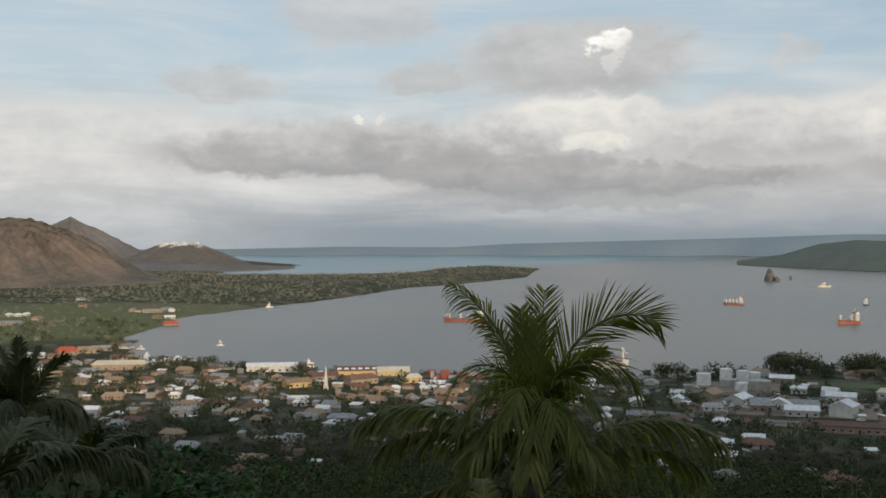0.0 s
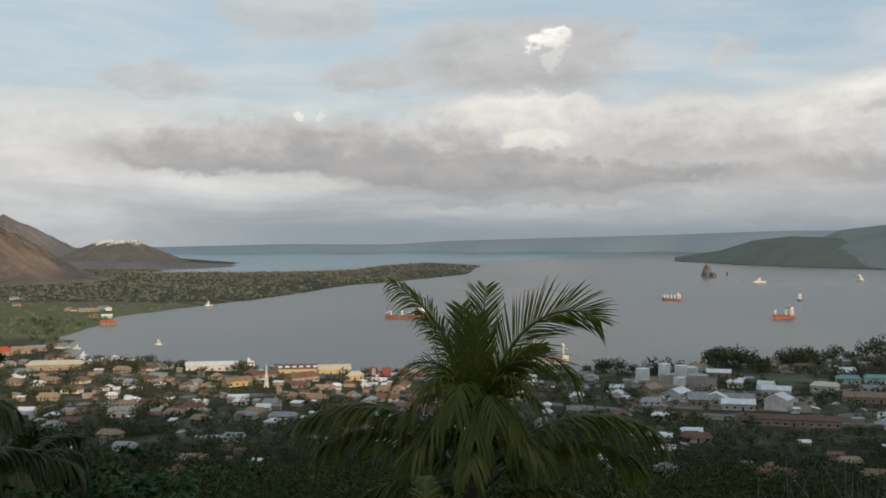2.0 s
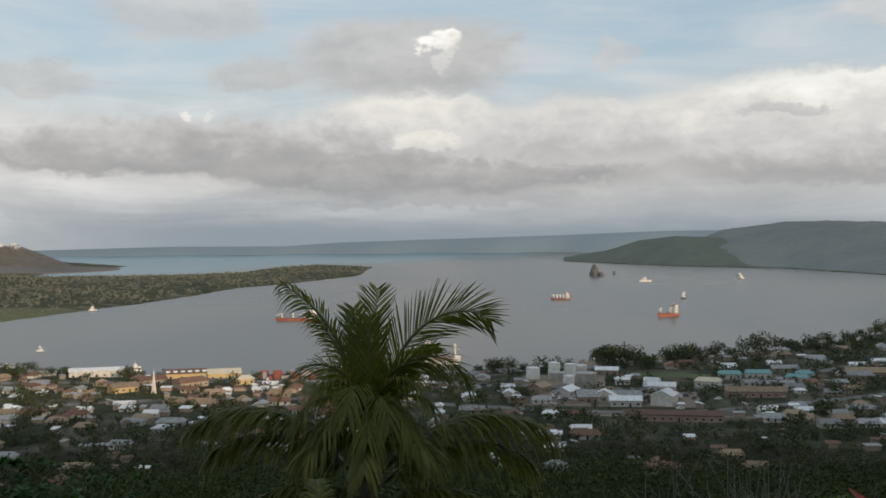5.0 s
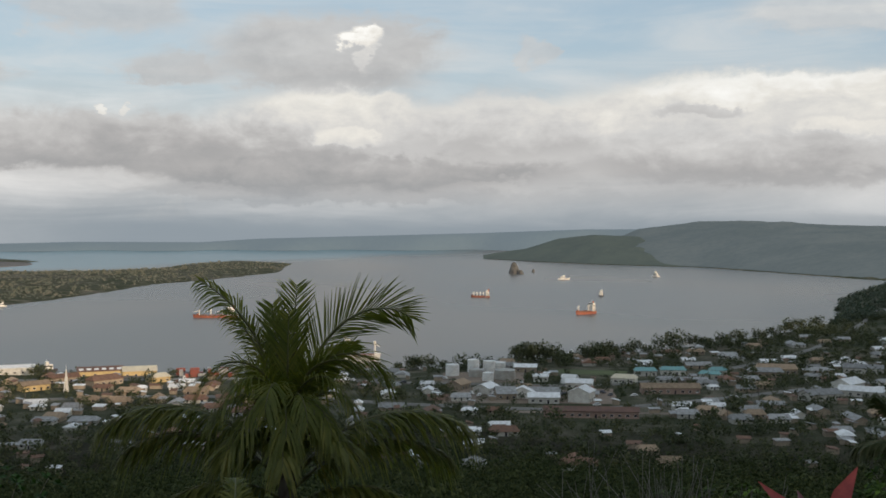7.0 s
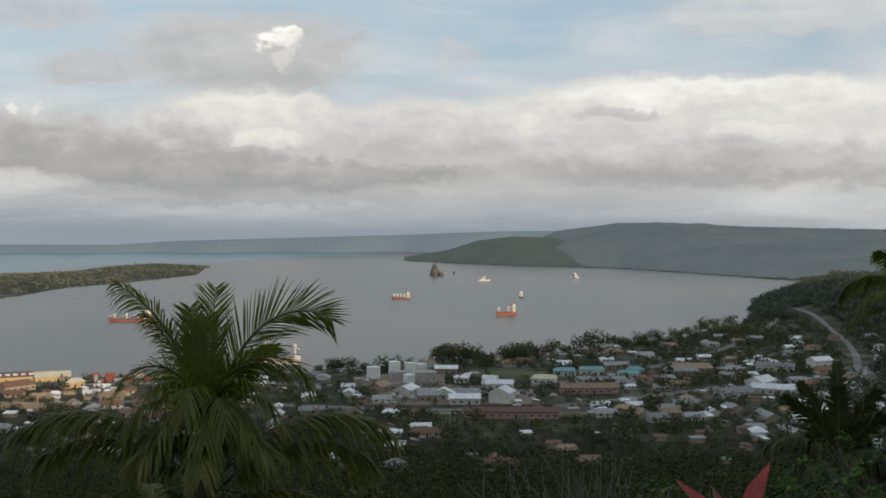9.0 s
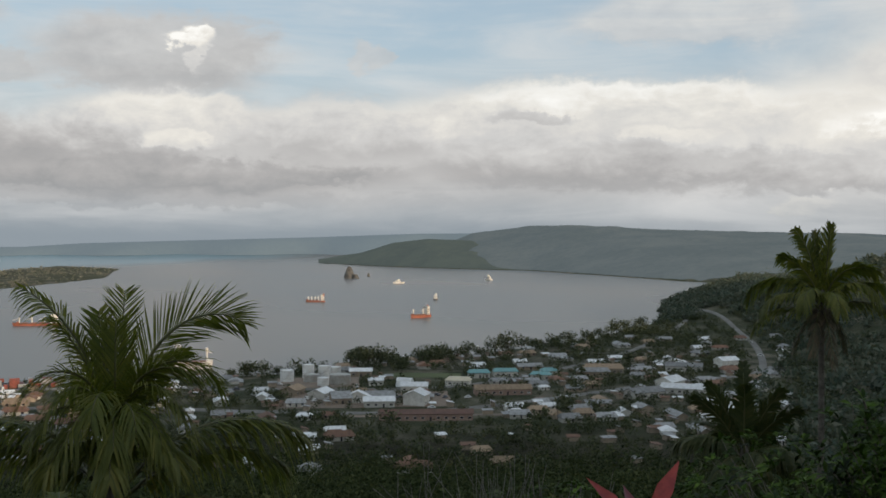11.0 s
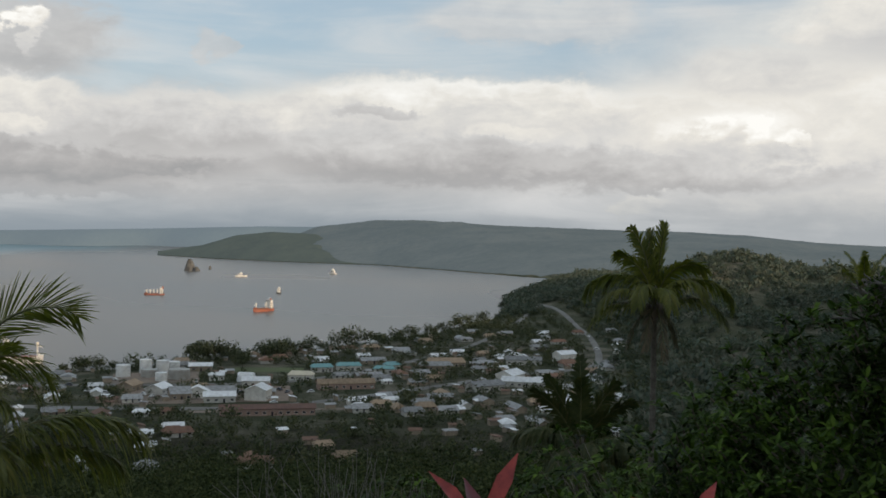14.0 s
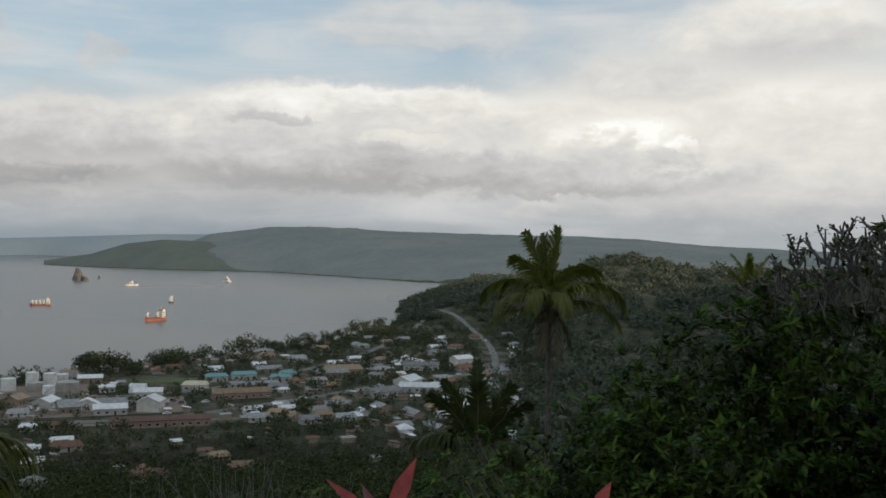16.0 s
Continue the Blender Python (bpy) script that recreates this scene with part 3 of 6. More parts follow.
def window_on(parent, x, z, w, h, y, mat_frame):
    win = part("window", box(bmesh.new(), x - w / 2 - 0.1, x + w / 2 + 0.1, y - 0.06, y + 0.05, z - 0.1, z + h + 0.1), mat_frame, parent)
    part("pane", box(bmesh.new(), x - w / 2, x + w / 2, y - 0.10, y - 0.055, z, z + h), M_DARK, win)


def house(label, w, d, h, rise, wall, roof, m, hip=0.0, over=0.7, windows=3, group="houses of the town", name="house", ribs=0, doors=1, category="house"):
    ob = thing(name, label, category, m, group)
    part("wall", gable_wall(w, d, h, 0.02 if hip else rise - 0.05), wall, ob)
    r = part("roof", hull_of_roof(w, d, h, rise, over, hip=hip), roof, ob)
    if ribs:  # rooflights or seams across the slope that faces the bay's viewer
        for i in range(ribs):
            x = -w / 2 + (i + 0.5) * w / ribs
            bm = bmesh.new()
            y0, y1 = -d * 0.40, -d * 0.22
            z0, z1 = (h + rise * (1 + 2 * y / d) + 0.24 for y in (y0, y1))
            c = [(x - w / ribs * 0.3, y0, z0), (x + w / ribs * 0.3, y0, z0), (x + w / ribs * 0.3, y1, z1), (x - w / ribs * 0.3, y1, z1)]
            lo = [bm.verts.new(p) for p in c]
            hi = [bm.verts.new((p[0], p[1], p[2] + 0.15)) for p in c]
            bm.faces.new(hi)
            for k in range(4):
                bm.faces.new([lo[k], lo[(k + 1) % 4], hi[(k + 1) % 4], hi[k]])
            part("rooflight", bm, M_ROOF_WHITE, r)
    for i in range(windows):
        x = -w / 2 + (i + 0.5) * w / windows + 0.3
        if i == windows // 2 and doors:
            part("door", box(bmesh.new(), x - 0.5, x + 0.5, -d / 2 - 0.08, -d / 2 + 0.05, -0.2, 2.05), M_DARK, ob)
        else:
            window_on(ob, x, 1.0, min(1.6, w / windows * 0.5), 1.1, -d / 2, M_SHIP_WHITE)
    return ob


# ---------------- the town: marked buildings ----------------
KEEP = []  # places already built on: x, y, radius


def keep(bearing, dist, radius):
    p = at(bearing, dist)
    KEEP.append((p.x, p.y, radius))


def yard(name, label, mat, bearing, dist, w, d, turn=0.0, up=0.22):
    """A levelled plot that follows the land, with a raised edge."""
    n, k = max(3, int(w / 6)), max(3, int(d / 6))
    m = spot(bearing, dist, turn)
    gx, gy = np.meshgrid(np.linspace(-w / 2, w / 2, n), np.linspace(-d / 2, d / 2, k), indexing="ij")
    wob = 1 + 0.16 * (rough_noise(gx / 30 + bearing, gy / 30, 3, 5) - 0.5)
    gx, gy = gx * wob, gy * wob
    a = radians(turn - bearing)
    x, y = m.translation.x + gx * math.cos(a) - gy * math.sin(a), m.translation.y + gx * math.sin(a) + gy * math.cos(a)
    z = np.maximum(land_height(x, y)[0], 0.2) + up
    z[0], z[-1], z[:, 0], z[:, -1] = z[0] - 0.5, z[-1] - 0.5, z[:, 0] - 0.5, z[:, -1] - 0.5
    ob = mesh_of(name, np.stack([x, y, z], -1).reshape(-1, 3), grid_faces(n, k), mat)
    return tagged(ob, label, "ground", kind="structure")


yard("pavement_wharf", "bare brown wharf apron by the harbour sheds", M_YARD, -1.2, 760, 95, 34, 4)
yard("pavement_depot", "dusty grey ground of the fuel depot", M_YARD, 15.0, 720, 62, 60, 0)
yard("pavement_works", "dusty brown ground between the workshops", M_YARD, 17.5, 640, 105, 70, 0)
yard("pavement_field", "mown green sports field", M_FIELD, 20.6, 752, 55, 34, -8)
yard("pavement_street", "bare brown street through the houses", M_YARD, 20.5, 580, 150, 16, 3)
yard("pavement_slip", "sandy ground by the small boat harbour", M_ROAD, -16.6, 838, 60, 30, 10)

shed = house("long harbour shed, brown roof with pale rooflights, yellow walls", 29, 14, 4.0, 2.3, M_WALL_YELLOW, M_ROOF_BROWN, spot(-4.5, 770, 2), 0, 0.5, 4, "", "harbour_shed", 6, category="shed")
house("harbour shed with cream roof and yellow walls", 22, 14, 4.2, 2.5, M_WALL_YELLOW, M_ROOF_CREAM, spot(-2.6, 768, 2), 0, 0.5, 4, "", "harbour_shed", category="shed")
house("long low white warehouse on the waterfront", 36, 11, 4.8, 1.6, M_WALL_WHITE, M_ROOF_WHITE, spot(-8.85, 797, -2), 0, 0.5, 7, "", "warehouse", category="shed")
house("cream warehouse with a tan roof beside the boat harbour", 38, 14, 4.2, 2.2, M_WALL_TAN, M_ROOF_CREAM, spot(-16.4, 826, -8), 3.0, 0.6, 6, "", "warehouse", category="shed")
house("house with a bright orange-red roof", 15, 10, 3.4, 3.2, M_WALL_TAN, M_ROOF_RED, spot(-18.95, 938, 14), 2.5, 0.8, 4, "")
house("tan house beside the red-roofed one", 17, 9, 3.2, 2.2, M_WALL_TAN, M_ROOF_TAN, spot(-17.9, 950, -6), 0, 0.8, 4, "")
house("shore house with an orange-red roof", 17, 9, 2.6, 2.6, M_WALL_TAN, M_ROOF_RED, spot(-13.95, 1262, 6), 3.0, 0.9, 4, "")
WORKS = (
        (15.13, 650, 15, 10, M_WALL_WHITE, M_ROOF_WHITE, 68, 0, "white workshop shed with a gabled roof"),
        (20.12, 619, 13, 12, M_WALL_WHITE, M_ROOF_WHITE, 74, 0, "tall white gabled shed with a dark door"),
        (16.15, 628, 11, 14, M_WALL_TAN, M_ROOF_GREY, 8, 0, "workshop with a grey sheet roof"),
        (17.05, 628, 7, 15, M_WALL_WHITE, M_ROOF_WHITE, 84, 0, "narrow shed with a white roof"),
        (18.15, 613, 17, 9, M_WALL_WHITE, M_ROOF_WHITE, 2, 0, "low shed with a white roof"),
        (18.1, 634, 19, 10, M_WALL_TAN, M_ROOF_GREY, 2, 0, "workshop with a weathered grey roof"),
        (20.0, 674, 16, 9, M_WALL_WHITE, M_ROOF_WHITE, -4, 0, "store with a white sheet roof"),
        (18.0, 702, 9, 6, M_WALL_WHITE, M_ROOF_WHITE, -3, 0, "small store with a white roof"),
        (17.2, 752, 15, 8, M_WALL_TAN, M_ROOF_WHITE, -2, 0, "shed with a pale flat-pitched roof"),
        (23.36, 740, 14, 8, M_WALL_WHITE, M_ROOF_TEAL, 8, 1.5, "school building with a teal roof"),
        (24.75, 748, 16, 8, M_WALL_WHITE, M_ROOF_TEAL, 8, 1.5, "school building with a teal roof"),
        (26.6, 731, 13, 7, M_WALL_WHITE, M_ROOF_TEAL, -10, 1.5, "smaller building with a teal roof"),
        (27.0, 752, 10, 8, M_WALL_WHITE, M_ROOF_TEAL, 20, 1.5, "small house with a teal roof"),
        )
DWELLINGS = (
        (20.6, 566, 48, 8, M_WALL_PINK, M_ROOF_BROWN, 2, 0, "very long low building with a brown roof"),
        (24.6, 660, 34, 10, M_WALL_PINK, M_ROOF_TAN, 10, 0, "long pink-walled building with a tan roof"),
        (33.2, 690, 17, 12, M_WALL_WHITE, M_ROOF_WHITE, 62, 0, "white hall with a steep bright gable"),
        (33.9, 676, 26, 10, M_WALL_WHITE, M_ROOF_WHITE, -8, 0, "low white wing of the hall"),
        (29.8, 772, 27, 12, M_WALL_TAN, M_ROOF_TAN, 8, 2.0, "long building with a tan roof"),
        (29.3, 752, 22, 10, M_WALL_TAN, M_ROOF_GREY, 8, 2.0, "long building with a weathered roof"),
        (33.9, 792, 25, 10, M_WALL_WHITE, M_ROOF_GREY, -4, 0, "long shed with a pale grey roof"),
        (36.0, 815, 15, 10, M_WALL_WHITE, M_ROOF_WHITE, 40, 0, "two-storey white house with a gabled roof"),
        (22.3, 700, 15, 9, M_WALL_WHITE, M_ROOF_CREAM, -12, 2.0, "house with a cream hipped roof"),
        (31.9, 655, 22, 11, M_WALL_WHITE, M_ROOF_GREY, 40, 0, "grey-roofed house standing among trees"),
        (13.7, 665, 14, 10, M_WALL_TAN, M_ROOF_TAN, 66, 0, "workshop with a brown gabled roof"),
        (9.9, 655, 16, 11, M_WALL_TAN, M_ROOF_GREY, 60, 0, "workshop with a grey gabled roof"),
        (-6.3, 735, 20, 9, M_WALL_TAN, M_ROOF_RUST, 20, 0, "house with a rusty red roof"),
        (-7.6, 704, 17, 9, M_WALL_YELLOW, M_ROOF_TAN, 25, 0, "house with a sunlit tan roof"),
        (-1.7, 722, 13, 9, M_WALL_YELLOW, M_ROOF_CREAM, 20, 2.0, "small cream house near the wharf"),
        (-4.3, 718, 20, 11, M_WALL_TAN, M_ROOF_RUST, 30, 2.0, "house with a broad rusty roof"),
        (-13.3, 596, 14, 8, M_WALL_WHITE, M_ROOF_GREY, 4, 2.0, "white house with a row of dark windows"))
for b, d_, w, dp, wall, roof, turn, hip, text in WORKS + DWELLINGS:
    two = "tall" in text or "hall with" in text or "two" in text
    house(text, w, dp, 6.0 if two else 3.6, dp * 0.22, wall, roof, spot(b, d_, turn), hip, 0.6, max(3, int(w / 4)), "")
    keep(b, d_, max(w, dp) * 0.62)
for b, d_, rad in ((-4.5, 770, 20), (-2.6, 768, 16), (-8.85, 797, 21), (-16.4, 826, 22), (-18.95, 938, 12), (-17.9, 950, 12), (-13.95, 1262, 16), (15.0, 724, 34), (15.2, 694, 26), (20.6, 752, 30), (-1.2, 752, 25), (22.5, 566, 20), (18.6, 568, 20)):
    keep(b, d_, rad)


def tank(label, bearing, dist, radius, height, mat):
    height *= 0.95
    ob = thing("fuel_tank", label, "tank", spot(bearing, dist), "tanks of the fuel depot")
    bm = bmesh.new()
    rod(bm, (0, 0, -1), (0, 0, height), radius, radius, 40)
    body = part("shell", bm, mat, ob)
    bm = bmesh.new()
    rod(bm, (0, 0, height), (0, 0, height + radius * 0.13), radius * 1.01, radius * 0.1, 40)
    part("roof", bm, mat, ob)
    for k in range(1, 4):
        bm = bmesh.new()
        z = height * k / 3.6
        rod(bm, (0, 0, z), (0, 0, z + 0.09), radius * 1.012, radius * 1.012, 40)
        part("seam_ring", bm, M_STEEL, body)
    bm = bmesh.new()
    for a in np.linspace(0, 1.9, 13):
        x, y, z = radius * 1.07 * math.cos(a - 2.6), radius * 1.07 * math.sin(a - 2.6), height * a / 1.9
        box(bm, x - 0.35, x + 0.35, y - 0.35, y + 0.35, z - 0.05, z + 0.05)
    part("stair", bm, M_STEEL, ob)
    bm = bmesh.new()
    for k in range(20):
        a, b = 2 * math.pi * k / 20, 2 * math.pi * (k + 1) / 20
        pa, pb = (radius * math.cos(a), radius * math.sin(a)), (radius * math.cos(b), radius * math.sin(b))
        rod(bm, (*pa, height), (*pa, height + 1.0), 0.04, 0.04, 4)
        rod(bm, (*pa, height + 1.0), (*pb, height + 1.0), 0.04, 0.04, 4)
    part("railing", bm, M_STEEL, ob)


tank("white storage tank streaked with grime", 13.39, 728, 4.5, 8.0, M_TANK_WHITE)
tank("tall bright white storage tank", 14.48, 746, 3.9, 9.4, M_TANK_WHITE)
tank("white storage tank with a low cone roof", 15.31, 750, 4.2, 8.0, M_TANK_WHITE)
tank("broad grey storage tank", 14.66, 724, 5.4, 5.2, M_TANK_GREY)
tank("white storage tank of middling size", 15.25, 703, 3.7, 5.6, M_TANK_WHITE)
tank("broad grey-cream storage tank", 16.13, 711, 6.7, 6.6, M_TANK_GREY)
tank("white storage tank behind the others", 15.85, 757, 4.3, 6.2, M_TANK_WHITE)


def dome_store():
    ob = thing("dome_store", "white store with a rounded barrel roof", "store", spot(19.5, 695, 70))
    bm = bmesh.new()
    n = 12
    arcs = []
    for y in (-5, 5):
        arcs.append([bm.verts.new((3.6 * math.cos(math.pi * k / n), y, -0.5 + 6.2 * math.sin(math.pi * k / n))) for k in range(n + 1)])
    for k in range(n):
        bm.faces.new([arcs[0][k], arcs[0][k + 1], arcs[1][k + 1], arcs[1][k]])
    bm.faces.new(arcs[0][::-1])
    bm.faces.new(arcs[1])
    part("shell", bm, M_ROOF_WHITE, ob, smooth_shade=False)
    part("door", box(bmesh.new(), -1.2, 1.2, -5.1, -4.9, 0, 3), M_DARK, ob)
    keep(19.5, 695, 9)


dome_store()


def spire():
    ob = thing("lattice_tower", "slender white tapering tower above the houses", "tower", spot(-6.1, 690))
    H, B = 13.5, 1.5
    corners = [(-1, -1), (1, -1), (1, 1), (-1, 1)]
    for sx, sy in corners:
        part("leg", rod(bmesh.new(), (sx * B, sy * B, -0.5), (sx * 0.12, sy * 0.12, H), 0.22, 0.12, 6), M_SHIP_WHITE, ob)
    for k in range(8):
        f0, f1 = k / 8, (k + 1) / 8
        for i in range(4):
            a, b = corners[i], corners[(i + 1) % 4]
            s0, s1 = B + (0.12 - B) * f0, B + (0.12 - B) * f1
            part("brace", rod(bmesh.new(), (a[0] * s0, a[1] * s0, H * f0), (b[0] * s1, b[1] * s1, H * f1), 0.12, 0.12, 4), M_SHIP_WHITE, ob)
    part("cladding", rod(bmesh.new(), (0, 0, 0), (0, 0, H * 0.96), B * 0.75, 0.12, 4), M_SHIP_WHITE, ob)
    part("mast", rod(bmesh.new(), (0, 0, H), (0, 0, H + 2.5), 0.1, 0.05, 6), M_SHIP_WHITE, ob)
    keep(-6.1, 690, 6)


spire()

# stacked containers on the wharf
for i in range(16):
    b, d_ = -0.6 + (i % 8) * 0.36 + rng.uniform(-0.05, 0.05), 738 + (i // 8) * 14 + rng.uniform(-3, 3)
    m = spot(b, d_, rng.choice([4, 4, 90]))
    ob = thing("shipping_container", "corrugated steel container standing on the wharf", "container", m, "containers on the wharf")
    mat = M_BOX_RED if i % 3 else M_ROOF_GREY
    body = part("body", box(bmesh.new(), -3.0, 3.0, -1.2, 1.2, 0.0, 2.6 if i % 2 else 5.2, 0.06), mat, ob)
    part("door", box(bmesh.new(), 3.0, 3.06, -1.1, 1.1, 0.1, 2.5), mat, ob)
    for k in range(10):
        x = -2.8 + k * 0.62
        part("rib", box(bmesh.new(), x, x + 0.2, -1.27, -1.2, 0.1, 2.5 if i % 2 else 5.1), mat, body)

# ---------------- ships, boats and rocks in the bay ----------------
def hull_mesh(L, B, z0, z1, sheer=0.0, grow=0.0):
    """A ship's hull between two levels: fine bow at +x, square stern."""
    bm = bmesh.new()
    rings = []
    for i in range(17):
        f = i / 16
        w = B / 2 * (1 - max(0.0, (f - 0.68) / 0.32) ** 2.2) * (0.80 + 0.20 * min(1, f / 0.15)) + 0.05
        up = sheer * (max(0, (f - 0.62) / 0.38) ** 2 + 0.35 * max(0, (0.25 - f) / 0.25) ** 2)
        x = -L / 2 + f * L
        rake = max(0, (f - 0.8) / 0.2) * 0.05 * L
        rings.append([bm.verts.new(p) for p in ((x - rake * 0.4, -w * 0.92, z0), (x + rake * 0.2, -w - grow, z1 + up), (x + rake * 0.2, w + grow, z1 + up), (x - rake * 0.4, w * 0.92, z0))])
    for a, b in zip(rings, rings[1:]):
        for k in range(4):
            bm.faces.new([a[k], b[k], b[(k + 1) % 4], a[(k + 1) % 4]])
    bm.faces.new(rings[0])
    bm.faces.new(rings[-1][::-1])
    bmesh.ops.recalc_face_normals(bm, faces=bm.faces)
    return bm


def cargo_ship(label, bearing, dist, turn, L, B, free, masts, house_h, hull_mat, name="cargo_ship"):
    p = at(bearing, dist)
    ob = thing(name, label, "ship", pose(p.x, p.y, 0, 0, 0, turn - bearing), "ships at anchor in the bay")
    part("hull", hull_mesh(L, B, -1.5, free, 1.6), hull_mat, ob)
    part("bulwark", hull_mesh(L * 1.004, B, free - 0.5, free + 0.3, 1.6, 0.06), M_HULL_DARK if hull_mat is M_HULL_RED else M_SHIP_WHITE, ob)
    x0 = -L * 0.44
    deck = free + 0.3
    tower = part("superstructure", box(bmesh.new(), x0, x0 + L * 0.16, -B * 0.42, B * 0.42, deck - 0.6, deck + house_h, 0.15), M_SHIP_WHITE, ob)
    part("bridge", box(bmesh.new(), x0 + L * 0.03, x0 + L * 0.15, -B * 0.5, B * 0.5, deck + house_h, deck + house_h + 2.2, 0.1), M_SHIP_WHITE, ob)
    part("window_band", box(bmesh.new(), x0 + L * 0.15, x0 + L * 0.153, -B * 0.42, B * 0.42, deck + house_h + 1.0, deck + house_h + 1.8), M_DARK, tower)
    for k in range(int(house_h / 2.4)):
        z = deck + 1.0 + k * 2.4
        part("window_band", box(bmesh.new(), x0 + L * 0.01, x0 + L * 0.15, -B * 0.43, B * 0.43, z, z + 0.6), M_DARK, tower)
    part("funnel", rod(bmesh.new(), (x0 + L * 0.03, 0, deck + house_h), (x0 + L * 0.02, 0, deck + house_h + 4.2), 1.3, 1.0, 12), hull_mat, ob)
    part("aft_mast", rod(bmesh.new(), (x0 + L * 0.1, 0, deck + house_h + 2), (x0 + L * 0.1, 0, deck + house_h + 6), 0.18, 0.1, 6), M_SHIP_WHITE, ob)
    for k in range(masts):
        x = -L * 0.16 + (L * 0.52) * k / max(1, masts - 1)
        crane = part("deck_crane", rod(bmesh.new(), (x, 0, deck - 0.5), (x, 0, deck + house_h * 0.95), 0.75, 0.55, 8), M_SHIP_WHITE, ob)
        part("boom", rod(bmesh.new(), (x, 0, deck + house_h * 0.75), (x + L * 0.13, 0.6, deck + house_h * 0.55), 0.35, 0.22, 6), M_SHIP_WHITE, crane)
        part("cap", box(bmesh.new(), x - 0.9, x + 0.9, -0.9, 0.9, deck + house_h * 0.72, deck + house_h * 0.95, 0.1), M_SHIP_WHITE, crane)
    for k in range(3):
        x = -L * 0.20 + k * L * 0.19
        part("hatch", box(bmesh.new(), x, x + L * 0.15, -B * 0.34, B * 0.34, deck - 0.4, deck + 0.9, 0.1), M_DECK, ob)
    part("forecastle", box(bmesh.new(), L * 0.36, L * 0.42, -B * 0.18, B * 0.18, deck, deck + 2.0, 0.1), hull_mat, ob)
    return ob


cargo_ship("red-hulled cargo ship with three white cranes", 1.15, 1285, 176, 50, 9, 2.2, 3, 7.0, M_HULL_RED)
cargo_ship("small red cargo ship crowded with white cranes", 14.85, 1645, 172, 29, 6.5, 1.5, 4, 6.5, M_HULL_RED)
cargo_ship("orange-red cargo ship lying end on with white deckhouse", 20.29, 1325, 226, 32, 8, 3.0, 2, 7.5, M_HULL_RED)
cargo_ship("large pale ship moored at the wharf behind the palm", 8.6, 838, 8, 30, 10, 4.5, 2, 11.0, M_SHIP_WHITE)


def small_boat(label, bearing, dist, turn, L, B, hull_mat, mast=0.0, tall=2.6, name="boat"):
    p = at(bearing, dist)
    ob = thing(name, label, "boat", pose(p.x, p.y, 0, 0, 0, turn - bearing), "small craft on the water")
    part("hull", hull_mesh(L, B, -0.6, L * 0.11, L * 0.05), hull_mat, ob)
    cabin = part("cabin", box(bmesh.new(), -L * 0.28, L * 0.12, -B * 0.34, B * 0.34, L * 0.08, L * 0.11 + tall, 0.12), M_SHIP_WHITE, ob)
    part("window_band", box(bmesh.new(), -L * 0.26, L * 0.125, -B * 0.35, B * 0.35, L * 0.11 + tall * 0.5, L * 0.11 + tall * 0.75), M_DARK, cabin)
    part("wheelhouse", box(bmesh.new(), -L * 0.08, L * 0.08, -B * 0.26, B * 0.26, L * 0.11 + tall, L * 0.11 + tall * 1.6, 0.1), M_SHIP_WHITE, ob)
    if mast:
        part("mast", rod(bmesh.new(), (0, 0, L * 0.1), (0, 0, mast), 0.22, 0.1, 6), M_SHIP_WHITE, ob)
    return ob


small_boat("small white boat lying alone in the inner bay", -11.5, 1015, 160, 7, 2.6, M_SHIP_WHITE)
small_boat("dark tug with a white wheelhouse", 21.11, 1690, 70, 14, 6, M_HULL_DARK, 11, 5)
small_boat("white ferry at anchor", 19.18, 2250, 5, 24, 7, M_SHIP_WHITE, 7, 4)
small_boat("white twin-decked boat with a mast", 23.85, 2420, 140, 20, 8, M_SHIP_WHITE, 16, 6)
small_boat("fishing vessel with white derricks beside the warehouse", -7.0, 824, 200, 14, 5, M_HULL_DARK, 9, 3.5)
small_boat("white launch near the shore", -9.0, 1545, 10, 11, 4, M_SHIP_WHITE, 0, 3)
for b, d_, L in ((-14.2, 893, 11), (-13.6, 886, 14), (-13.0, 880, 10), (-15.1, 925, 9), (-12.2, 872, 9), (-15.4, 985, 8), (20.5, 892, 12), (21.4, 905, 9), (22.4, 922, 13), (23.3, 938, 10), (24.3, 955, 11), (19.6, 878, 9), (25.3, 975, 9)):
    small_boat("white boat moored close by the shore", b, d_ + 14, rng.uniform(0, 360), L, L * 0.32, M_SHIP_WHITE, rng.choice([0, 4, 5]), 1.6)


def sea_stack(label, bearing, dist, w, h, seed):
    p = at(bearing, dist)
    n, k = 48, 26
    tt, ff = np.meshgrid(np.linspace(0, 2 * math.pi, n), np.linspace(0, 1, k))
    prof = np.interp(ff, [0, 0.1, 0.45, 0.8, 0.95, 1], [1.0, 0.86, 0.62, 0.42, 0.2, 0.0])
    bump_ = 1 + 0.5 * (rough_noise(np.cos(tt) * 2.5 + 20, np.sin(tt) * 2.5 + ff * 4 + 20, 4, seed) - 0.5)
    x, y = p.x + w / 2 * prof * bump_ * np.cos(tt), p.y + w / 2 * prof * bump_ * np.sin(tt)
    lean = ff * w * 0.06
    z = -1.5 + (h + 1.5) * ff + (rough_noise(np.cos(tt) * 4 + 50, np.sin(tt) * 4 + 50, 3, seed + 1) - 0.5) * h * 0.3 * ff
    ob = mesh_of("sea_stack", np.stack([x - lean, y, z], -1).reshape(-1, 3), grid_faces(k, n), M_ROCK)
    tagged(ob, label, "rock")


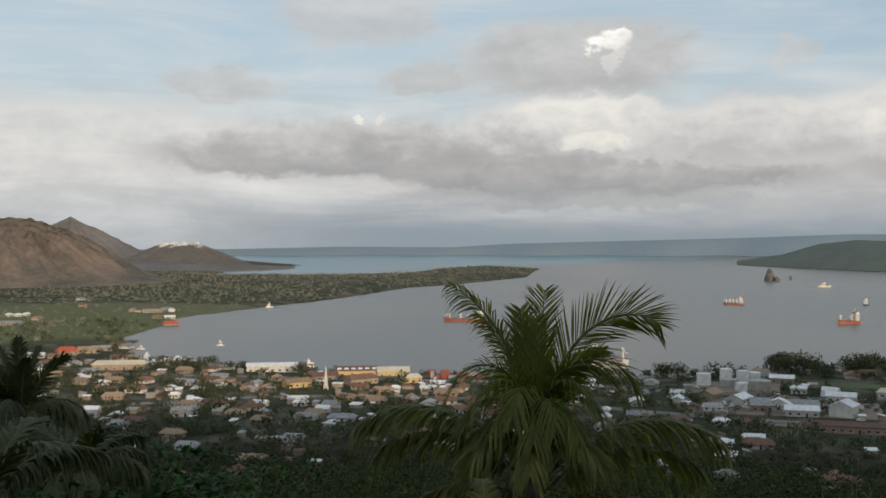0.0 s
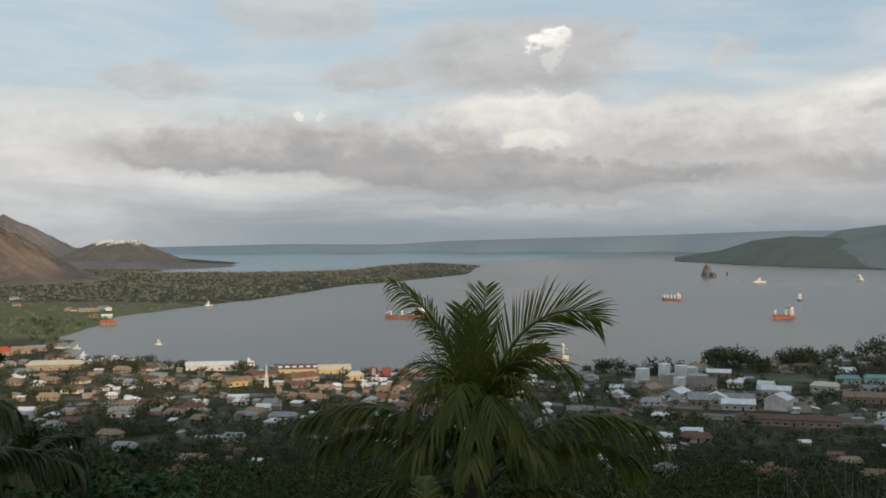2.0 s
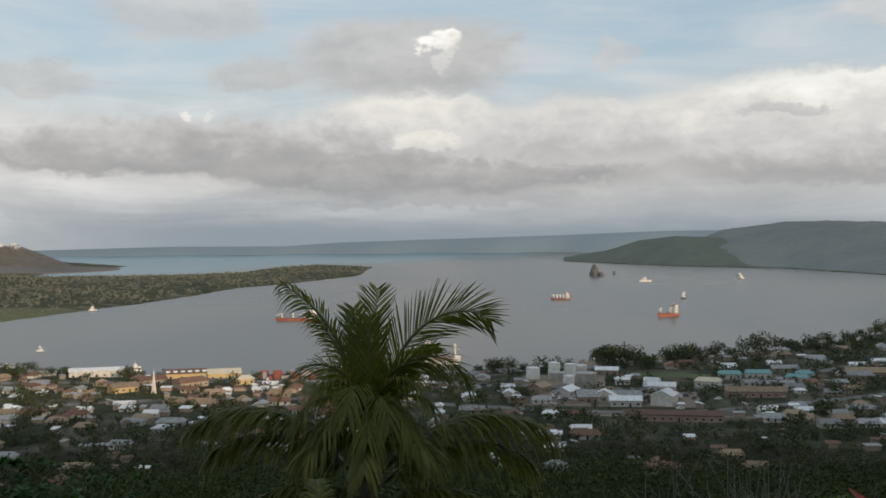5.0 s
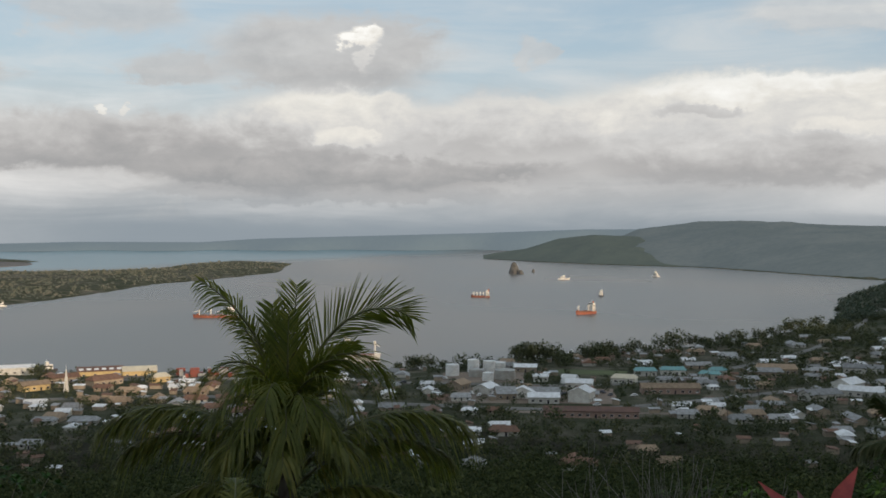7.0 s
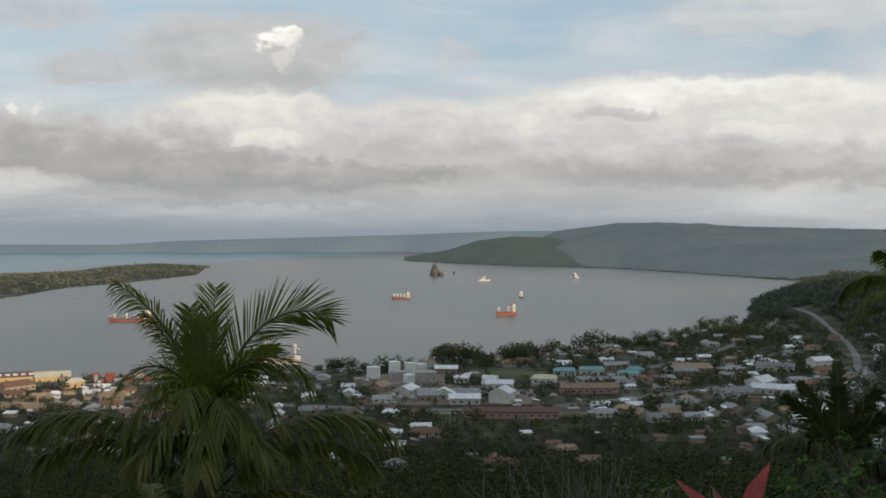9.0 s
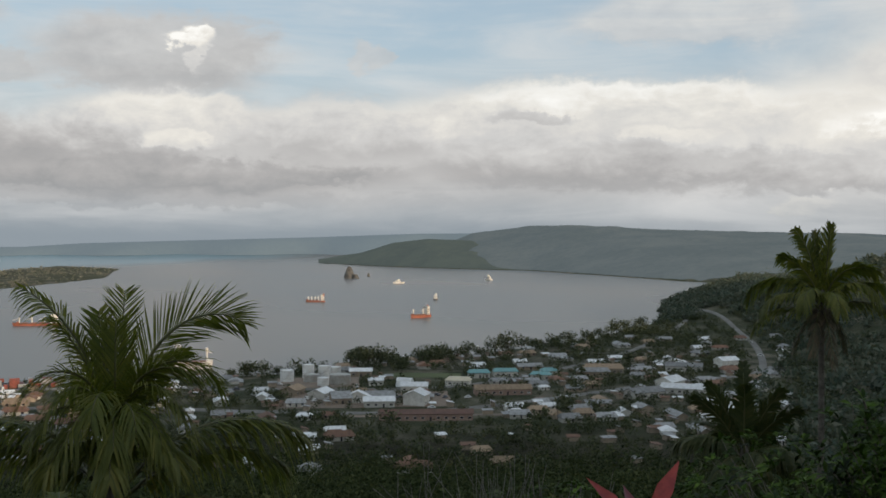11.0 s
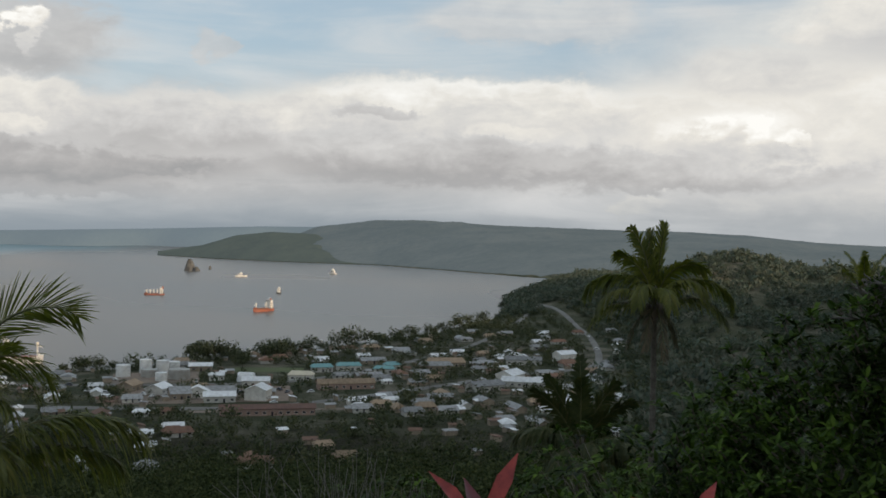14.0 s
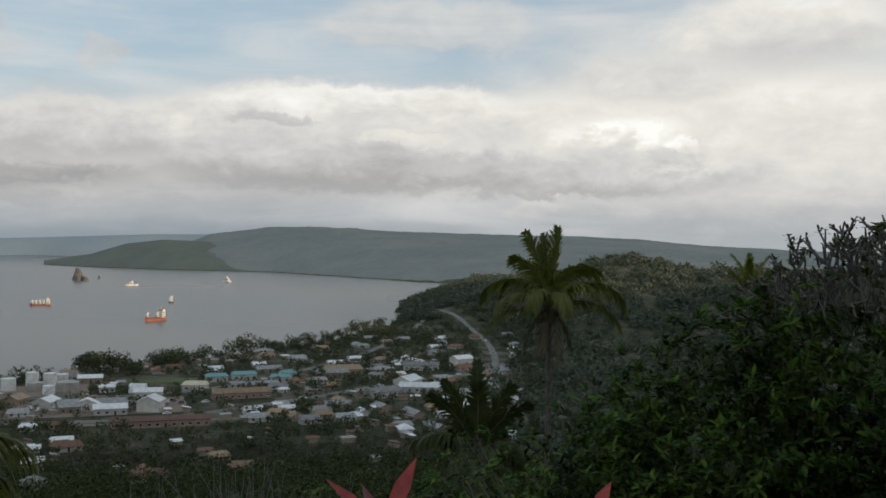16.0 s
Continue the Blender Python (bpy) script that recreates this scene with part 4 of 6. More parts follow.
sea_stack("steep brown rock standing out of the bay, scrub on top", 16.62, 2530, 30, 27, 3)
sea_stack("low shoulder of rock beside the steep one", 16.95, 2515, 20, 10, 6)
sea_stack("tiny rock out in the bay", 17.6, 2640, 9, 8, 8)

# ---------------- road ----------------
def road(name, label, pts, width, mat):
    fine = []
    for (a, b, c, d) in zip([pts[0]] + pts, pts, pts[1:], pts[2:] + [pts[-1]]):
        for k in range(14):
            t = k / 14
            fine.append([0.5 * ((2 * q) + (r_ - p_) * t + (2 * p_ - 5 * q + 4 * r_ - s_) * t * t + (3 * q - p_ - 3 * r_ + s_) * t ** 3) for p_, q, r_, s_ in zip(a, b, c, d)])
    xy = np.array([at(*p)[:2] for p in fine])
    tan = np.gradient(xy, axis=0)
    nor = np.stack([-tan[:, 1], tan[:, 0]], 1) / np.linalg.norm(tan, axis=1)[:, None]
    cols = np.linspace(-0.5, 0.5, 5)
    pos = xy[:, None, :] + nor[:, None, :] * cols[None, :, None] * width
    z = land_height(pos[..., 0], pos[..., 1])[0] + 0.6 + 0.15 * (1 - 4 * cols ** 2)[None, :]
    z[:, 0] -= 0.9
    z[:, -1] -= 0.9
    ob = mesh_of(name, np.concatenate([pos, z[..., None]], -1).reshape(-1, 3), grid_faces(*z.shape), mat)
    tagged(ob, label, "road", kind="structure")
    ROADS.append(xy)


ROADS = []
road("road_hill", "pale dusty road winding up past the last houses", [(37.2, 770), (37.75, 830), (37.6, 930), (37.1, 1050), (36.2, 1180), (35.3, 1270), (34.6, 1330)], 6.5, M_ROAD)
road("road_town", "grey street between the houses", [(-18, 640), (-8, 660), (3, 640), (12, 600), (20, 590), (27, 640), (34, 735), (37.2, 770)], 8, M_ROAD)
road("road_shore", "grey street behind the waterfront", [(-17, 800), (-10, 760), (-3, 735), (5, 720), (12, 690), (21.6, 690), (28, 800), (32, 980), (34.6, 1330)], 7, M_ROAD)

# ---------------- houses of the town ----------------
STYLES = [("house with a white sheet roof", M_WALL_WHITE, M_ROOF_WHITE, 0.0), ("house with a weathered grey sheet roof", M_WALL_WHITE, M_ROOF_GREY, 1.5),
          ("house with a rusty brown roof", M_WALL_TAN, M_ROOF_RUST, 0.0), ("house with a tan roof", M_WALL_TAN, M_ROOF_TAN, 2.0),
          ("long house with a grey roof", M_WALL_TAN, M_ROOF_GREY, 0.0), ("low house with a rusty red hipped roof", M_WALL_WHITE, M_ROOF_RUST, 2.0),
          ("small white-roofed house among trees", M_WALL_WHITE, M_ROOF_WHITE, 2.0)]
SIZES = [(12, 8), (13, 9), (11, 8), (13, 9), (17, 8), (14, 10), (8, 6)]
made = []
HOUSES = []


def clear_of(x, y, pad=0.0):
    return all((x - a) ** 2 + (y - b) ** 2 > (c + pad) ** 2 for a, b, c in KEEP)


def settle():
    count = 0
    cells = [(i, j) for i in range(-26, 40) for j in range(10, 66)]
    rng.shuffle(cells)
    for i, j in cells:
        x0, y0 = i * 19.0 + rng.uniform(-4.5, 4.5), j * 15.0 + rng.uniform(-3.5, 3.5)
        c, s = math.cos(radians(-12)), math.sin(radians(-12))
        x, y = x0 * c - y0 * s, x0 * s + y0 * c
        r, b = math.hypot(x, y), math.degrees(math.atan2(x, y))
        if not (-21 < b < 39 and 430 < r < 1300):
            continue
        d = shore_distance(np.array([x]), np.array([y]))[0]
        if d < 26 or not clear_of(x, y, 9) or any(np.min(np.hypot(q[:, 0] - x, q[:, 1] - y)) < 9 for q in ROADS):
            continue
        dense = 0.55 if 7 < b < 31 and 560 < r < 770 else 0.36 if r > 560 else 0.12
        if r > 880:
            dense = 0.22
        if rng.random() > dense or count >= 299:
            continue
        p = rng.random()
        k = (0 if p < 0.2 else 1 if p < 0.42 else 2 if p < 0.52 else 3 if p < 0.66 else 4 if p < 0.78 else 5 if p < 0.86 else 6) if b > 6 else (0 if p < 0.14 else 1 if p < 0.30 else 2 if p < 0.46 else 3 if p < 0.72 else 5 if p < 0.84 else 6)
        turn = -12 + rng.normal(0, 5) + (90 if rng.random() < 0.3 else 0)
        m = pose(x, y, ground_z(x, y) + 0.15, 0, 0, turn)
        if k not in [q[0] for q in made]:
            w, dp = SIZES[k]
            text, wall, roof, hip = STYLES[k]
            made.append((k, house(text, w, dp, 2.6, dp * 0.22, wall, roof, m, hip, 0.9, 3)))
        else:
            q = copy_thing(dict(made)[k], m @ Matrix.Diagonal((rng.uniform(0.62, 1.0), rng.uniform(0.62, 0.95), rng.uniform(0.75, 0.95), 1)))
        HOUSES.append((x, y))
        count += 1


settle()
for b, d_ in ((-15.4, 1440), (-15.0, 1425), (-14.7, 1455), (-14.4, 1430), (-14.2, 1460), (-13.9, 1440), (-15.8, 1450), (-21.6, 1400), (-21.2, 1390), (-20.8, 1405), (-20.3, 1330), (-21.7, 1270), (-21.3, 1262), (-18.3, 1700), (-18.2, 1560), (-14.6, 1340), (-14.0, 1350), (-16.1, 1012), (-16.6, 1020), (-17.3, 985), (-15.9, 905), (-16.5, 890), (-15.3, 872)):
    copy_thing(made[rng.integers(len(made))][1], spot(b, d_, rng.uniform(0, 90), 0.15) @ Matrix.Scale(0.95, 4))

def small_sheds(count=300):
    """Tin sheds and lean-tos, too many and too small to single out: walls in one mesh, roofs by colour."""
    g = np.random.default_rng(71)
    gather = {k: ([], []) for k in ("wall", "white", "grey", "rust")}
    done = 0
    while done < count:
        b, r = g.uniform(-20, 37), math.sqrt(g.uniform(450 ** 2, 900 ** 2))
        p = at(b, r)
        if shore_distance(np.array([p.x]), np.array([p.y]))[0] < 22 or not clear_of(p.x, p.y, 1) or (r < 540 and g.random() < 0.5):
            continue
        w, d, h, a = g.uniform(2.5, 6.5), g.uniform(2.2, 4.0), g.uniform(2.0, 2.6), radians(g.normal(-12, 10) + (90 if g.random() < 0.4 else 0))
        z0 = ground_z(p.x, p.y)
        rot = np.array([[math.cos(a), math.sin(a), 0], [-math.sin(a), math.cos(a), 0], [0, 0, 1]])
        lean = g.uniform(0.3, 1.0)

        def put(key, pts, faces):
            vs, fs = gather[key]
            k = len(vs)
            vs.extend(np.array(pts) @ rot + np.array([p.x, p.y, z0]))
            fs.extend([tuple(i + k for i in f) for f in faces])

        ring = ((0, 1, 5, 4), (1, 2, 6, 5), (2, 3, 7, 6), (3, 0, 4, 7))
        put("wall", [(x * w / 2, y * d / 2, z) for z in (-1, h) for x, y in ((-1, -1), (1, -1), (1, 1), (-1, 1))], ring)
        top = [(x * (w / 2 + 0.4), y * (d / 2 + 0.4), h + (lean if y > 0 else 0) + t) for t in (0.03, 0.16) for x, y in ((-1, -1), (1, -1), (1, 1), (-1, 1))]
        put(("white", "grey", "rust", "grey", "rust")[g.integers(5)], top, ring + ((0, 3, 2, 1), (4, 5, 6, 7)))
        HOUSES.append((p.x, p.y))
        done += 1
    for key, mat, text in (("wall", M_WALL_TAN, "weathered board walls of small sheds among the houses"), ("white", M_ROOF_WHITE, "pale tin roofs of small sheds among the houses"),
                           ("grey", M_ROOF_GREY, "weathered grey tin roofs of small sheds"), ("rust", M_ROOF_RUST, "rusty tin roofs of small sheds")):
        tagged(mesh_of("shed_walls" if key == "wall" else "shed_roofs", *gather[key], mat, True), text, "sheds", kind="stuff")


small_sheds()

# ---------------- parked cars ----------------
M_CAR_WHITE = material("car_white", (0.74, 0.74, 0.72), (0.62, 0.61, 0.58), 0.3, 1.0, 8.0, 0, spec=0.5)
M_CAR_DARK = material("car_dark", (0.10, 0.11, 0.14), (0.07, 0.07, 0.08), 0.3, 1.0, 8.0, 0, spec=0.5)
M_RUBBER = material("tyre_rubber", (0.03, 0.03, 0.03), (0.02, 0.02, 0.02), 0.9, 4.0, 8.0, 0)


def car(label, mat, m, long=4.4, tall=1.0):
    ob = thing("car", label, "car", m, "cars parked in the town")
    part("body", box(bmesh.new(), -long / 2, long / 2, -0.85, 0.85, 0.35, 0.95, 0.12), mat, ob)
    cab = part("cabin", box(bmesh.new(), -long * 0.22, long * 0.30, -0.75, 0.75, 0.9, 0.9 + tall * 0.75, 0.16), mat, ob)
    part("window_band", box(bmesh.new(), -long * 0.21, long * 0.29, -0.77, 0.77, 1.05, 0.9 + tall * 0.55), M_DARK, cab)
    for sx in (-1, 1):
        for sy in (-1, 1):
            part("wheel", rod(bmesh.new(), (sx * long * 0.31, sy * 0.72, 0.34), (sx * long * 0.31, sy * 0.9, 0.34), 0.34, 0.34, 10), M_RUBBER, ob)
    return ob


cars = [car("white pickup parked beside a shed", M_CAR_WHITE, spot(15.6, 640, 20, 0.25), 5.0, 1.3), car("dark car parked in the yard", M_CAR_DARK, spot(16.6, 648, 70, 0.25)), car("white car parked by the street", M_CAR_WHITE, spot(20.9, 600, 10, 0.6))]
for b, d_ in ((14.4, 640), (14.8, 632), (15.9, 642), (16.3, 655), (17.4, 645), (18.9, 645), (19.2, 640), (18.9, 655), (21.2, 650), (21.6, 640), (12.5, 650), (11.7, 660), (10.8, 690), (9.6, 700), (9.0, 690), (8.2, 700), (0.6, 722), (1.4, 726), (-0.4, 730), (22.8, 640), (26.0, 660), (13.0, 708), (17.0, 690), (19.9, 655), (-6.8, 772), (-16.0, 850), (-15.6, 862), (36.9, 800), (37.65, 900), (37.2, 1010)):
    copy_thing(cars[rng.integers(3)], spot(b, d_, rng.uniform(0, 180), 0.45))

# ---------------- trees: wide woods and scrub ----------------
def leaf_cloud(places, sizes, leaves, leaf_size, flat=0.75, seed=0, lobes=5, fixed=False):
    """Corners of many small leaf clumps (one triangle each) that fill uneven crowns at the given places."""
    g = np.random.default_rng(seed)
    n = len(places)
    lob = g.normal(0, 1, (n, lobes, 3))
    lob /= np.linalg.norm(lob, axis=2, keepdims=True)
    lob = lob * g.uniform(0.25, 0.62, (n, lobes, 1)) * np.array([1, 1, flat])
    pick = g.integers(0, lobes, (n, leaves))
    way = g.normal(0, 1, (n, leaves, 3))
    way /= np.linalg.norm(way, axis=2, keepdims=True)
    rad = g.uniform(0.55, 1.0, (n, leaves, 1)) ** 0.6 * g.uniform(0.34, 0.62, (n, lobes))[np.arange(n)[:, None], pick][..., None]
    c = lob[np.arange(n)[:, None], pick] + way * rad * np.array([1, 1, 0.8])
    c = places[:, None, :] + c * sizes[:, None, None] + np.array([0, 0, 1.0]) * (sizes * 0.62)[:, None, None]
    # each clump lies roughly across its outward way
    t1 = np.cross(way, g.normal(0, 1, way.shape))
    t1 /= np.linalg.norm(t1, axis=2, keepdims=True) + 1e-9
    t2 = np.cross(way + g.normal(0, 0.5, way.shape), t1)
    s = leaf_size * g.uniform(0.6, 1.3, (n, leaves, 1)) * (1.0 if fixed else sizes[:, None, None])
    v = np.stack([c - t1 * s * 0.8, c + t1 * s * 0.8, c + t2 * s * 1.5], 2)
    return v.reshape(-1, 3)


def foliage(name, label, mat, places, sizes, leaves, leaf_size, seed, flat=0.75, fixed=False):
    v = leaf_cloud(np.asarray(places, float), np.asarray(sizes, float), leaves, leaf_size, flat, seed, 6, fixed)
    ob = mesh_of(name, v, np.arange(len(v)).reshape(-1, 3), mat, True)
    return tagged(ob, label, "trees", kind="stuff")


def scatter(count, az0, az1, r0, r1, seed):
    g = np.random.default_rng(seed)
    a = np.radians(g.uniform(az0, az1, count))
    r = np.sqrt(g.uniform(r0 * r0, r1 * r1, count))
    return r * np.sin(a), r * np.cos(a), r, np.degrees(a), g


def town_trees():
    x, y, r, az, g = scatter(14000, -24, 41, 410, 1300, 31)
    z, d = land_height(x, y)
    ok = (d > 8) & ~((az < -11) & (r > 880) & (g.uniform(0, 1, len(x)) < 0.85))
    hs = np.array(HOUSES)
    for i in np.nonzero(ok)[0]:
        if not clear_of(x[i], y[i], -2) or np.min((hs[:, 0] - x[i]) ** 2 + (hs[:, 1] - y[i]) ** 2) < 26 or any(np.min(np.hypot(q[:, 0] - x[i], q[:, 1] - y[i])) < 6 for q in ROADS):
            ok[i] = False
    ok &= np.min(np.hypot(x[:, None] - ROADS[0][None, ::3, 0], y[:, None] - ROADS[0][None, ::3, 1]), 1) > 15
    groves = rough_noise(x / 45, y / 45, 3, 8)
    ok &= g.uniform(0, 1, len(x)) < np.where(r < 570, 0.95, np.clip((groves - 0.22) * 2.6, 0.12, 1))
    size = g.gamma(6, 0.5, len(x)) + 1.0
    size = np.where(d < 60, size * 1.15, size)
    foliage("town_trees", "dark green trees and shrubs between the houses", M_LEAF_FAR, np.stack([x, y, z - 0.3], 1)[ok], size[ok], 76, 0.12, 5)


def wood():
    x, y, r, az, g = scatter(11000, 36.5, 62, 380, 2600, 32)
    z, d = land_height(x, y)
    ok = (d > 4) & ~((az < 39.5) & (r < 1250) & (g.uniform(0, 1, len(x)) < 0.6))
    ok &= np.min(np.hypot(x[:, None] - ROADS[0][None, ::3, 0], y[:, None] - ROADS[0][None, ::3, 1]), 1) > 15
    size = g.gamma(9, 0.6, len(x)) + 2.0
    foliage("wood", "close dark green wood over the hills", M_LEAF_WOOD_HAZED, np.stack([x, y, z - 1], 1)[ok], size[ok], 60, 0.16, 6, 0.6)
    x, y, r, az, g = scatter(2600, 31.5, 37.5, 1230, 2300, 33)
    z, d = land_height(x, y)
    ok = (d > 3) & (np.min(np.hypot(x[:, None] - ROADS[0][None, ::3, 0], y[:, None] - ROADS[0][None, ::3, 1]), 1) > 15)
    size = g.gamma(9, 0.5, len(x)) + 2.5
    foliage("point_wood", "wood on the bluff that juts into the bay", M_LEAF_WOOD_HAZED, np.stack([x, y, z - 1], 1)[ok], size[ok], 60, 0.16, 7, 0.7)


def scrub():
    x, y, r, az, g = scatter(12000, -25, 6, 1050, 3400, 34)
    z, d = land_height(x, y)
    patch = rough_noise(x / 150, y / 150, 4, 18)
    near = (r < 1650) & (d < 330)
    ok = (d > 6) & (g.uniform(0, 1, len(x)) < np.where(near, np.clip((patch - 0.40) * 4, 0.22, 0.8), np.clip((patch - 0.2) * 2.4, 0.15, 1)))
    size = g.gamma(6, 0.35, len(x)) + 0.7
    foliage("scrub", "low grey-green scrub over the ash plain", M_LEAF_SCRUB_HAZED, np.stack([x, y, z - 0.5], 1)[ok], size[ok], 36, 0.2, 8, 0.6)


def slope_bushes():
    for seed, r0, r1, count, leaves, leaf, lo, grow in ((35, 210, 470, 3300, 105, 0.30, 1.4, 0.62), (37, 100, 215, 900, 400, 0.18, 1.4, 0.58), (36, 34, 104, 330, 1200, 0.095, 1.2, 0.48)):
        x, y, r, az, g = scatter(count, -27, 62, r0, r1, seed)
        z, d = land_height(x, y)
        size = np.minimum(g.gamma(7, grow, len(x)) + lo, 7.5)
        thin_ = rough_noise(x / 25, y / 25, 3, 4) + 0.1
        ok = (d > 5) & (thin_ > 0.3)
        foliage("slope_bushes", "dense dark bush covering the hillside", M_LEAF_SLOPE, np.stack([x, y, z - 0.4], 1)[ok], size[ok], leaves, leaf, seed, 0.75, fixed=True)


town_trees()
wood()
scrub()
slope_bushes()

# ---------------- foreground: palms ----------------
def frond_arrays(L, e0, bend, leaf, side_lift=0.15, pairs=62, width=0.055, sag=0.5, seed=0, tatter=0.0, power=1.4, start=0.12, twist=0.0, forward=34.0):
    """One pinnate frond in the x-z plane, from the origin outwards: rib corners and faces, leaflet corners and faces."""
    g = np.random.default_rng(seed)
    n = 30
    s = np.linspace(0, 1, n)
    ang = np.radians(e0 - bend * s ** power)
    step = L / (n - 1)
    px = np.concatenate([[0], np.cumsum(np.cos(ang[:-1]) * step)])
    pz = np.concatenate([[0], np.cumsum(np.sin(ang[:-1]) * step)])
    rad = 0.045 * (1 - s) ** 0.8 * (L / 3.5) + 0.006
    rib = []
    for k in range(n):
        t = Vector((math.cos(ang[k]), 0, math.sin(ang[k])))
        u = Vector((-t.z, 0, t.x))
        for q in range(4):
            a = q * math.pi / 2
            o = u * math.sin(a) * rad[k] + Vector((0, 1, 0)) * math.cos(a) * rad[k]
            rib.append((px[k] + o.x, o.y, pz[k] + o.z))
    rf = [(k * 4 + q, k * 4 + (q + 1) % 4, (k + 1) * 4 + (q + 1) % 4, (k + 1) * 4 + q) for k in range(n - 1) for q in range(4)]
    lv, lf = [], []
    for i in range(pairs):
        f = start + (1 - start) * (i + 0.5) / pairs
        x, z, a = np.interp(f, s, px), np.interp(f, s, pz), np.interp(f, s, ang)
        t, u0 = np.array([math.cos(a), 0, math.sin(a)]), np.array([-math.sin(a), 0, math.cos(a)])
        tw = radians(twist)
        lat, u = np.array([0, 1, 0]) * math.cos(tw) + u0 * math.sin(tw), u0 * math.cos(tw) - np.array([0, 1, 0]) * math.sin(tw)
        ll = leaf * (0.35 + 0.65 * math.sin(math.pi * min(1, 0.18 + 0.78 * f)) ** 0.7) * (1 if f < 0.9 else 1 - (f - 0.9) * 4)
        fwd = radians(forward + (64 - 0.5 * (forward - 34) - forward) * f)
        for sd in (-1, 1):
            if g.random() < tatter:
                continue
            l2 = ll * g.uniform(0.85, 1.25)
            d = sd * lat * math.cos(fwd) + t * math.sin(fwd) + u * (side_lift + g.normal(0, 0.10)) + g.normal(0, 0.05, 3)
            d /= np.linalg.norm(d)
            w = np.cross(d, u)
            w = w / (np.linalg.norm(w) + 1e-9) * width * 0.5
            base = np.array([x, 0, z])
            droop = sag * g.uniform(0.7, 1.3)
            k0 = len(lv)
            for fr, wd in ((0.0, 0.6), (0.33, 1.0), (0.68, 0.75), (1.0, 0.0)):
                c = base + d * l2 * fr
                c = c - np.array([0, 0, droop * l2 * fr ** 2.0])
                c[:2] = base[:2] + (c[:2] - base[:2]) * (1 - 0.30 * min(1.0, droop) * fr)
                lv.append(c - w * wd)
                if wd:
                    lv.append(c + w * wd)
            lf += [(k0, k0 + 1, k0 + 3), (k0, k0 + 3, k0 + 2), (k0 + 2, k0 + 3, k0 + 5), (k0 + 2, k0 + 5, k0 + 4), (k0 + 4, k0 + 5, k0 + 6)]
    return rib, rf, lv, lf


def add_frond(palm, origin, azimuth, L, e0, bend, leaf, mat, seed, **kw):
    rib, rf, lv, lf = frond_arrays(L, e0, bend, leaf, seed=seed, **kw)
    m = Matrix.Translation(origin) @ pose(0, 0, 0, 0, 0, azimuth)
    a = mesh_of("frond", rib, rf, M_RIB)
    b = mesh_of("frond_blade", lv, lf, mat, True)
    a.parent, b.parent = palm, a
    a.matrix_basis = m
    return a


def trunk_part(palm, H, r0, r1, lean=(0, 0), rings=26, name="trunk"):
    n, k = rings * 2, 14
    verts = []
    for i in range(n + 1):
        f = i / n
        r = (r0 + (r1 - r0) * f) * (1.0 + (0.05 if i % 2 else -0.02)) + 0.12 * r0 * math.exp(-f * 9)
        for q in range(k):
            a = 2 * math.pi * q / k
            verts.append((lean[0] * f * f + r * math.cos(a), lean[1] * f * f + r * math.sin(a), H * f - 0.3 * (1 - f)))
    faces = [(i * k + q, i * k + (q + 1) % k, (i + 1) * k + (q + 1) % k, (i + 1) * k + q) for i in range(n) for q in range(k)]
    ob = mesh_of(name, verts, faces, M_PALM_TRUNK)
    ob.parent = palm
    return ob


